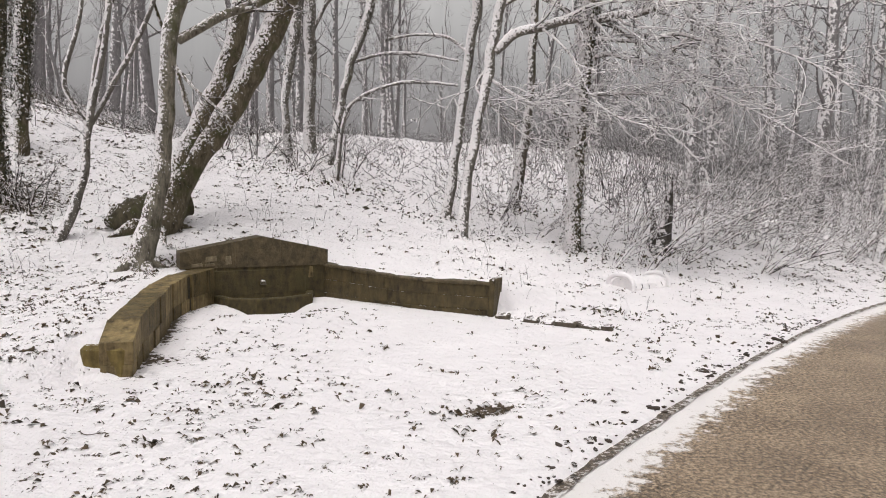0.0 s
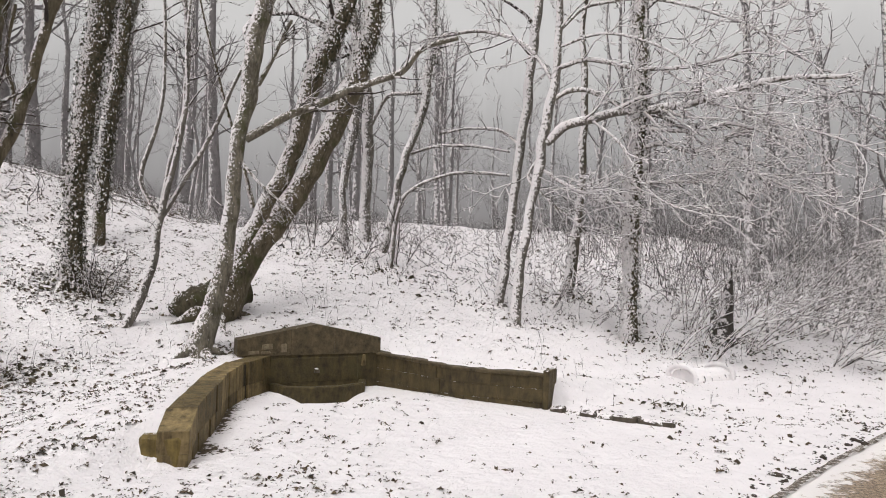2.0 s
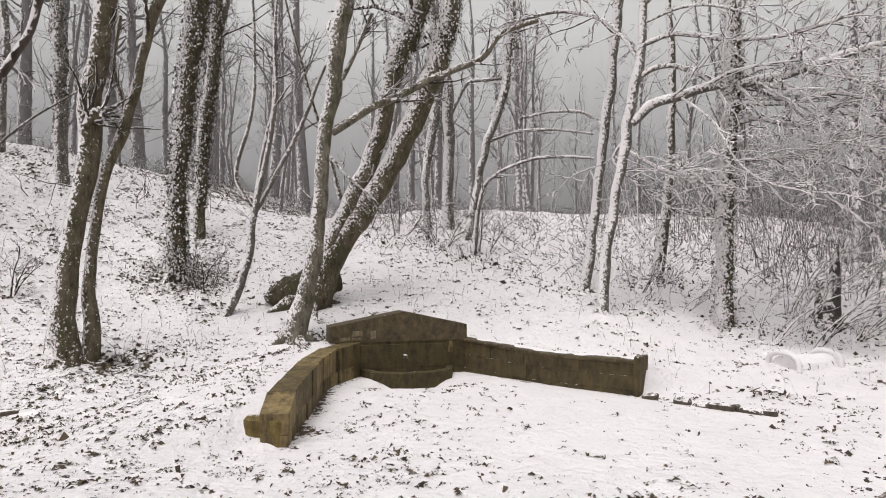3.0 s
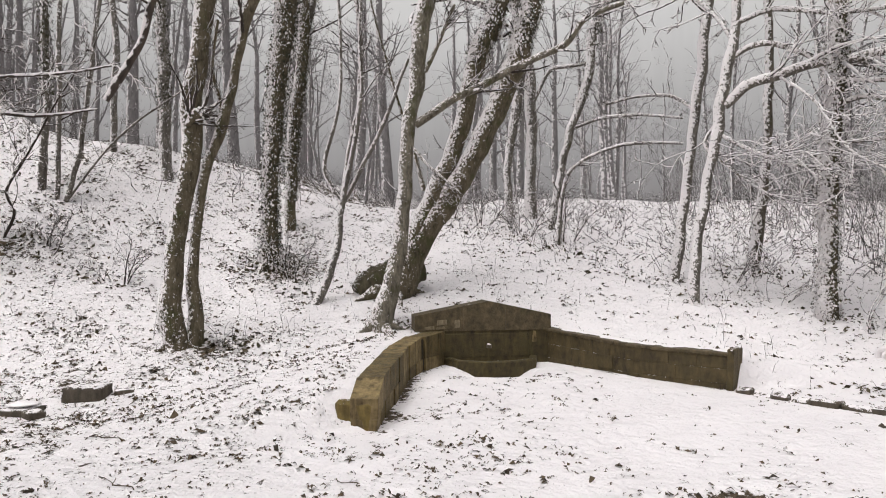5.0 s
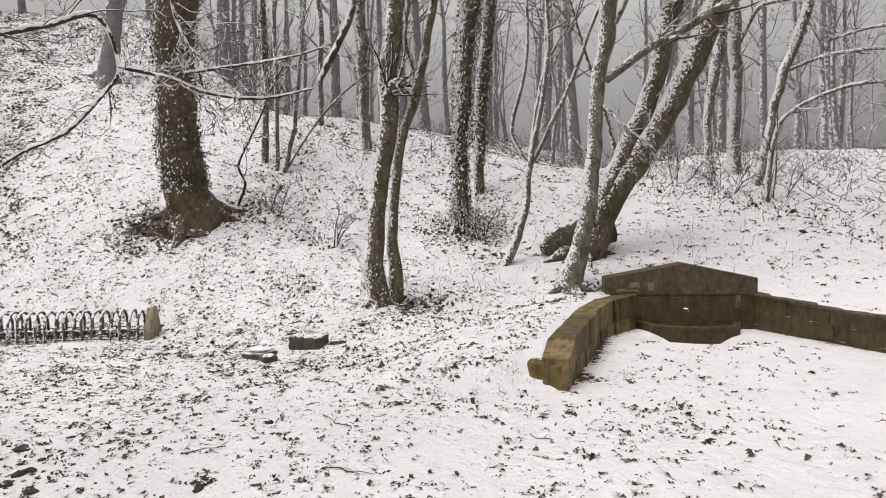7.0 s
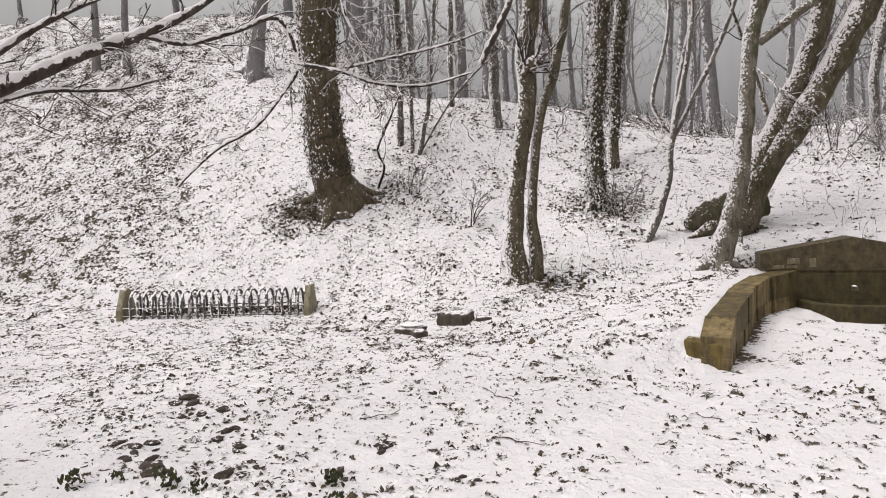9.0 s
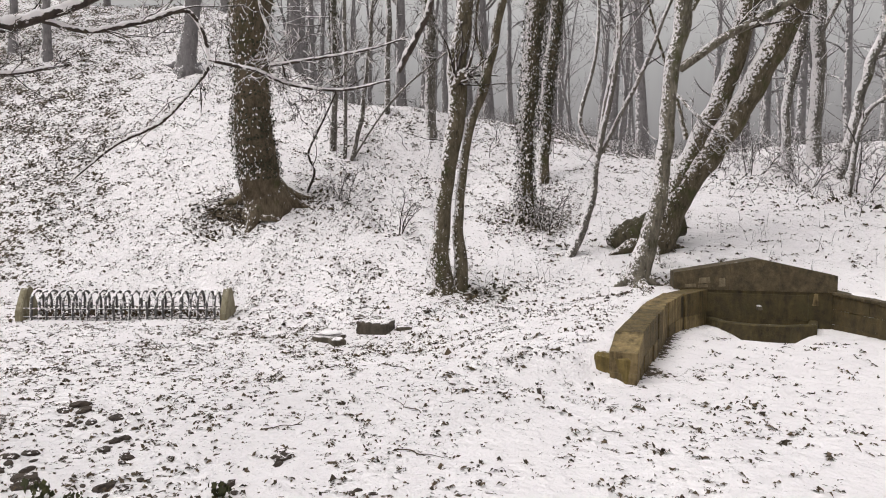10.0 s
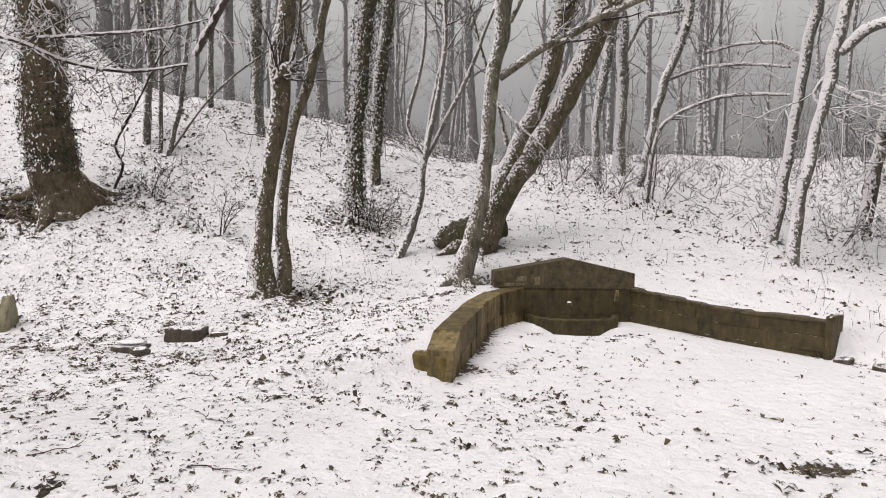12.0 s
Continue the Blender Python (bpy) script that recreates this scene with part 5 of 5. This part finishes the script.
def brush(name, label, count, area, seed, h0, h1, mat, fade=(13.5, 28), splay=0.22):
    """Thin upright stems, too many to count."""
    r_ = np.random.RandomState(seed)
    tb, made = Tubes(), 0
    for _ in range(count * 8):
        if made >= count:
            break
        x, y = r_.uniform(area[0], area[1]), r_.uniform(area[2], area[3])
        if math.hypot(x, y) < (15.5 if x > 3.5 else 13.5) or road_dist(np.array(x), y) > -2.5 or float(hill(np.array([x]), np.array([y]))[0]) < 0.25:
            continue
        if x < 3.5 and r_.random_sample() > float(smooth(*fade, math.hypot(x, y))):
            continue
        made += 1
        z, h = gz(x, y), r_.uniform(h0, h1)
        d = np.array([r_.normal(scale=splay), r_.normal(scale=splay), 1.0])
        pts = np.array([[x, y, z - 0.05]] + [[x + d[0] * h * u + r_.normal(scale=0.05), y + d[1] * h * u + r_.normal(scale=0.05), z + h * u] for u in (0.3, 0.6, 1.0)])
        rad = np.array([1, 0.8, 0.6, 0.3]) * r_.uniform(0.006, 0.014)
        tb.add(pts, rad, 3)
        sprout(tb, pts, rad, r_, 4, h * 0.35, 0, 0.25, 0.0, (25, 60), 0.7, (0, 0, 0), 0.004)
    return tagged(new(name, tb.mesh(name, mat)), label, "brush", kind="stuff")


brush("brush", "dense frosted brush between the trees of the woods", 2900, (0, 26, 13, 36), 401, 1.0, 3.4, M_BRUSH)
brush("brush", "low tangled undergrowth on the upper slope", 2600, (-6, 11, 13, 24), 403, 0.10, 0.42, M_BRUSH, (12.5, 19), 0.9)
brush("brush", "thin frosted brush on the slope", 2200, (-22, -5, 9, 26), 402, 0.12, 0.7, M_BRUSH, (14.5, 22), 0.6)


# ---- leaf litter and weeds ----
def litter(name, label, clumps, seed, area, size, spread, mat, dens_pow=1.2, most=7):
    """Curled leaves and bits in loose clumps that stick out of the snow."""
    r_ = np.random.RandomState(seed)
    x, y = r_.uniform(area[0], area[1], clumps * 8), r_.uniform(area[2], area[3], clumps * 8)
    patchy = np.clip(0.62 + 0.55 * ripple(x, y, 2.3), 0.12, 1.2)
    ok = r_.random_sample(len(x)) < litter_haze_density(x, y) ** dens_pow * patchy
    x, y = x[ok][:clumps], y[ok][:clumps]
    many = r_.randint(1, most + 1, len(x))
    turn = np.repeat(r_.uniform(0, np.pi, len(x)), many)
    along = r_.normal(size=len(turn)) * spread
    across = r_.normal(size=len(turn)) * spread * 0.4
    x = np.repeat(x, many) + np.cos(turn) * along - np.sin(turn) * across
    y = np.repeat(y, many) + np.sin(turn) * along + np.cos(turn) * across
    d, top, side, end = wall_bank(x, y)
    ok = (d > 0.42) & (road_dist(x, y) < -0.1)
    x, y = x[ok], y[ok]
    n_ = len(x)
    z = ground_z(x, y)
    s = size * np.minimum(np.exp(r_.normal(scale=0.40, size=n_)), 1.9)
    a = r_.uniform(0, 2 * np.pi, n_)
    u = np.stack([np.cos(a), np.sin(a), r_.normal(scale=0.3, size=n_)], -1)
    w = np.stack([-np.sin(a), np.cos(a), r_.normal(scale=0.5, size=n_)], -1)
    c = np.stack([x, y, z + s * 0.10], -1)
    lift = np.array([0, 0, 1.0]) * (s * r_.uniform(0.0, 0.5, n_))[:, None]
    thin = r_.uniform(0.12, 0.36, n_)[:, None]
    s = s[:, None]
    v = np.stack([c - u * s * 0.6, c - w * s * thin + lift, c + u * s * 0.6, c + w * s * thin + lift * 0.8], 1).reshape(-1, 3)
    k = np.arange(n_)[:, None] * 4
    f = np.concatenate([k + [0, 1, 3], k + [1, 2, 3]])
    return tagged(new(name, mesh_of(name, v, f, mat, True)), label, "leaves", kind="stuff")


litter("leaf_litter", "dark dead leaves sticking out of thin snow", 8500, 501, (-12, 6, 0.6, 9.5), 0.022, 0.026, M_LITTER)
litter("leaf_litter", "dark dead leaves scattered over the snowy slope", 16000, 502, (-24, 11, 4.0, 20), 0.040, 0.045, M_LITTER)
litter("leaf_litter", "coarse dead leaves and clods near the road", 330, 503, (-8.5, 0.3, 0.8, 3.4), 0.028, 0.028, M_LITTER, 0.8, 12)
litter("leaf_litter", "thick dead leaves showing on the steep bank", 4200, 504, (-26, -11, -1, 12), 0.045, 0.07, M_LITTER, 2.0)


def stalks(name, label, count, seed, area):
    """Dead stalks and seedlings that stand out of the snow."""
    r_ = np.random.RandomState(seed)
    tb_ = Tubes()
    x, y = r_.uniform(area[0], area[1], count * 6), r_.uniform(area[2], area[3], count * 6)
    d, top, side, end = wall_bank(x, y)
    ok = (r_.random_sample(len(x)) < np.clip(0.25 + 0.8 * ripple(x, y, 1.3), 0.03, 1)) & (d > 0.5) & (road_dist(x, y) < -1.5) & ((side > 0) | (d > 3.0))
    for x_, y_ in list(zip(x[ok], y[ok]))[:count]:
        h = 0.06 + 0.34 * r_.random_sample() ** 2.5
        lean = r_.normal(scale=0.35, size=2) * h
        z_ = gz(x_, y_)
        tb_.add([(x_, y_, z_ - 0.02), (x_ + lean[0] * 0.4, y_ + lean[1] * 0.4, z_ + h * 0.6), (x_ + lean[0], y_ + lean[1], z_ + h)], [0.0045, 0.0035, 0.002], 3)
        if r_.random_sample() < 0.35:
            tb_.add([(x_ + lean[0] * 0.4, y_ + lean[1] * 0.4, z_ + h * 0.5), (x_ - lean[1] * 0.6 + 0.03, y_ + lean[0], z_ + h * 0.9)], [0.003, 0.002], 3)
    return tagged(new(name, tb_.mesh(name, M_TWIG)), label, "stalks", kind="stuff")


stalks("dead_stalks", "thin dead stalks and seedlings standing out of the snow", 800, 521, (-15, 8, 6.5, 19))


def clods(spots_, scatter, seed):
    """Dark lumps of earth that show through the snow near the verge."""
    r_ = np.random.RandomState(seed)
    b_ = bmesh.new()
    lumps = [(x_ + r_.normal(scale=0.05), y_ + r_.normal(scale=0.05), s_ * r_.uniform(0.5, 1.0)) for x_, y_, s_ in spots_ for _ in range(3)]
    lumps += [(r_.normal(-4.9, 0.75), r_.normal(1.5, 0.5), 0.016 * math.exp(r_.normal(scale=0.45))) for _ in range(scatter)]
    lumps = [q_ for q_ in lumps if road_dist(np.array(q_[0]), q_[1]) < -0.2]
    for _ in range(420):
        x_ = r_.uniform(-3.5, 5.5)
        lumps.append((x_, float(road_edge(x_)) + r_.normal(0.14, 0.11), 0.011 * math.exp(r_.normal(scale=0.5))))
    for x_, y_, s_ in lumps:
        a_ = r_.uniform(0, math.pi)
        made_ = bmesh.ops.create_icosphere(b_, subdivisions=2 if s_ > 0.03 else 1, radius=1.0)
        for v_ in made_["verts"]:
            k_ = 1 + 0.5 * noise.noise(v_.co * 2.1 + Vector((x_ * 9, y_ * 9, 0)))
            q_ = Vector((v_.co.x * s_ * 1.5, v_.co.y * s_ * 0.9, v_.co.z * s_ * 0.55)) * k_
            v_.co = Matrix.Rotation(a_, 3, "Z") @ q_ + Vector((x_, y_, gz(x_, y_) + s_ * 0.12))
    me_ = bpy.data.meshes.new("clods")
    b_.to_mesh(me_)
    b_.free()
    me_.materials.append(M_EARTH)
    tagged(new("clods", me_), "dark lumps of earth showing through the snow", "earth", kind="stuff")


clods([(-6.09, 1.72, 0.06), (-4.97, 1.58, 0.065), (-4.62, 0.96, 0.07), (-4.57, 1.50, 0.045), (-3.74, 2.23, 0.045), (-3.02, 2.28, 0.035), (-3.69, 1.76, 0.04),
       (-5.52, 1.81, 0.05), (-5.61, 1.58, 0.05), (-3.80, 2.29, 0.04), (-5.2, 1.1, 0.05), (-4.1, 1.3, 0.03), (-5.0, 0.9, 0.04)], 40, 531)


def ground_ivy(x, y, reach, count, seed, label):
    """Dark leaves and stalks that stand out of the snow in a loose clump."""
    r_ = np.random.RandomState(seed)
    px_, py_ = x + r_.normal(scale=reach, size=count), y + r_.normal(scale=reach * 0.6, size=count)
    z_ = ground_z(px_, py_)
    c_ = np.stack([px_ - x, py_ - y, z_ - gz(x, y) + 0.012 + 0.10 * r_.random_sample(count) ** 2.5], -1)
    u_ = r_.normal(size=(count, 3)) * (1, 1, 0.5)
    u_ /= np.linalg.norm(u_, axis=1, keepdims=True)
    w_ = np.cross(u_, r_.normal(size=(count, 3)) * 0.5 + (0, 0, 1))
    w_ /= np.linalg.norm(w_, axis=1, keepdims=True)
    k_ = (0.035 * np.exp(r_.normal(scale=0.35, size=count)))[:, None]
    v_ = np.stack([c_ - u_ * k_, c_ - w_ * k_ * 0.5, c_ + u_ * k_, c_ + w_ * k_ * 0.5], 1).reshape(-1, 3)
    t_ = thing("undergrowth", label, "undergrowth", (x, y, gz(x, y)), 0, "clumps of undergrowth")
    tagged(piece("leaves", mesh_of("leaves", v_, np.arange(count * 4).reshape(-1, 4), M_UNDER, True), t_), kind="stuff")
    tb_ = Tubes()
    for _ in range(max(4, count // 22)):
        a_, b_ = r_.normal(scale=reach), r_.normal(scale=reach * 0.6)
        h_ = r_.uniform(0.08, 0.38)
        z0 = gz(x + a_, y + b_) - gz(x, y)
        l_ = r_.normal(scale=0.5, size=2) * h_
        tb_.add([(a_, b_, z0 - 0.03), (a_ + l_[0] * 0.3, b_ + l_[1] * 0.3, z0 + h_ * 0.6), (a_ + l_[0], b_ + l_[1], z0 + h_)], [0.006, 0.005, 0.003], 3)
    tagged(piece("stalks", tb_.mesh("stalks", M_TWIG), t_), kind="stuff")


for k, (x, y, r_, n_) in enumerate([(-6.25, 7.75, 0.30, 190), (-7.35, 11.0, 0.45, 260), (-8.0, 10.75, 0.3, 120), (-10.95, 8.3, 0.35, 170), (-12.1, 6.35, 0.4, 230), (-10.7, 8.9, 0.4, 90), (-9.6, 8.4, 0.35, 90),
                                    (-11.6, 9.6, 0.6, 200), (-6.6, 10.2, 0.35, 110), (-4.2, 9.9, 0.28, 90), (-4.5, 15.2, 0.6, 190), (-3.0, 14.9, 0.6, 220), (-1.7, 14.8, 0.5, 150), (-0.6, 13.9, 0.5, 80), (1.2, 13.4, 0.35, 80),
                                    (2.8, 12.7, 0.4, 130), (3.9, 12.6, 0.5, 140), (5.2, 12.9, 0.5, 130), (1.7, 15.0, 0.5, 130), (2.4, 9.4, 0.35, 90), (-8.6, 7.1, 0.35, 90), (-10.0, 10.6, 0.5, 120)]):
    ground_ivy(x, y, r_, n_, 700 + k, "low dark leaves and stalks showing above the snow")


def weed(x, y, size, seed):
    """A low clump of green leaves at the verge."""
    r_ = np.random.RandomState(seed)
    pts = np.array([[0, 0, 0.0], [0.01, 0, size * 0.5], [0, 0.01, size]])
    v, q = leaves_on(pts, np.array([0.02, 0.03, 0.01]), r_, 46, size * 0.42, size * 0.7, 0.5)
    w_ = thing("weed", "low green weed with snow between its leaves", "weed", (x, y, gz(x, y)), 0, "weeds at the verge")
    tagged(piece("leaves", mesh_of("leaves", v, q, M_WEED, True), w_), kind="stuff")


for k, (x, y, s_) in enumerate([(-4.70, 0.50, 0.10), (-4.28, 0.92, 0.11), (-3.52, 1.62, 0.09), (-4.05, 1.02, 0.07), (-4.60, 0.72, 0.06), (-3.30, 1.50, 0.06)]):
    weed(x, y, s_, 600 + k)


def twig_on_ground(x, y, length, turn, seed):
    r_ = np.random.RandomState(seed)
    tb_ = Tubes()
    rows = []
    for k in range(5):
        u = k / 4 - 0.5
        px_, py_ = x + math.cos(turn) * length * u + r_.normal(scale=0.02), y + math.sin(turn) * length * u + r_.normal(scale=0.02)
        rows.append((px_, py_, gz(px_, py_) + 0.012, 0.008 - 0.001 * k))
    pts, rad = spline(rows, 3)
    tb_.add(pts, rad * 0.6, 5)
    sprout(tb_, pts, rad * 0.6, r_, 4, length * 0.4, 0, 0.2, 0.05, (25, 50), 0.7)
    me_ = tb_.mesh("fallen_twig", M_LITTER)
    tagged(new("fallen_twig", me_), "thin dark twig fallen on the snow", "twig", "fallen twigs")


for k, (x, y, l_, a_) in enumerate([(-3.1, 2.9, 0.35, 0.4), (-4.3, 2.6, 0.3, 1.2), (-5.6, 3.4, 0.45, 2.4), (-4.9, 4.4, 0.3, 0.1), (-2.3, 4.2, 0.25, 2.8), (-7.3, 6.2, 0.4, 0.6), (-3.9, 3.6, 0.4, 2.9)]):
    twig_on_ground(x, y, l_, a_, 640 + k)
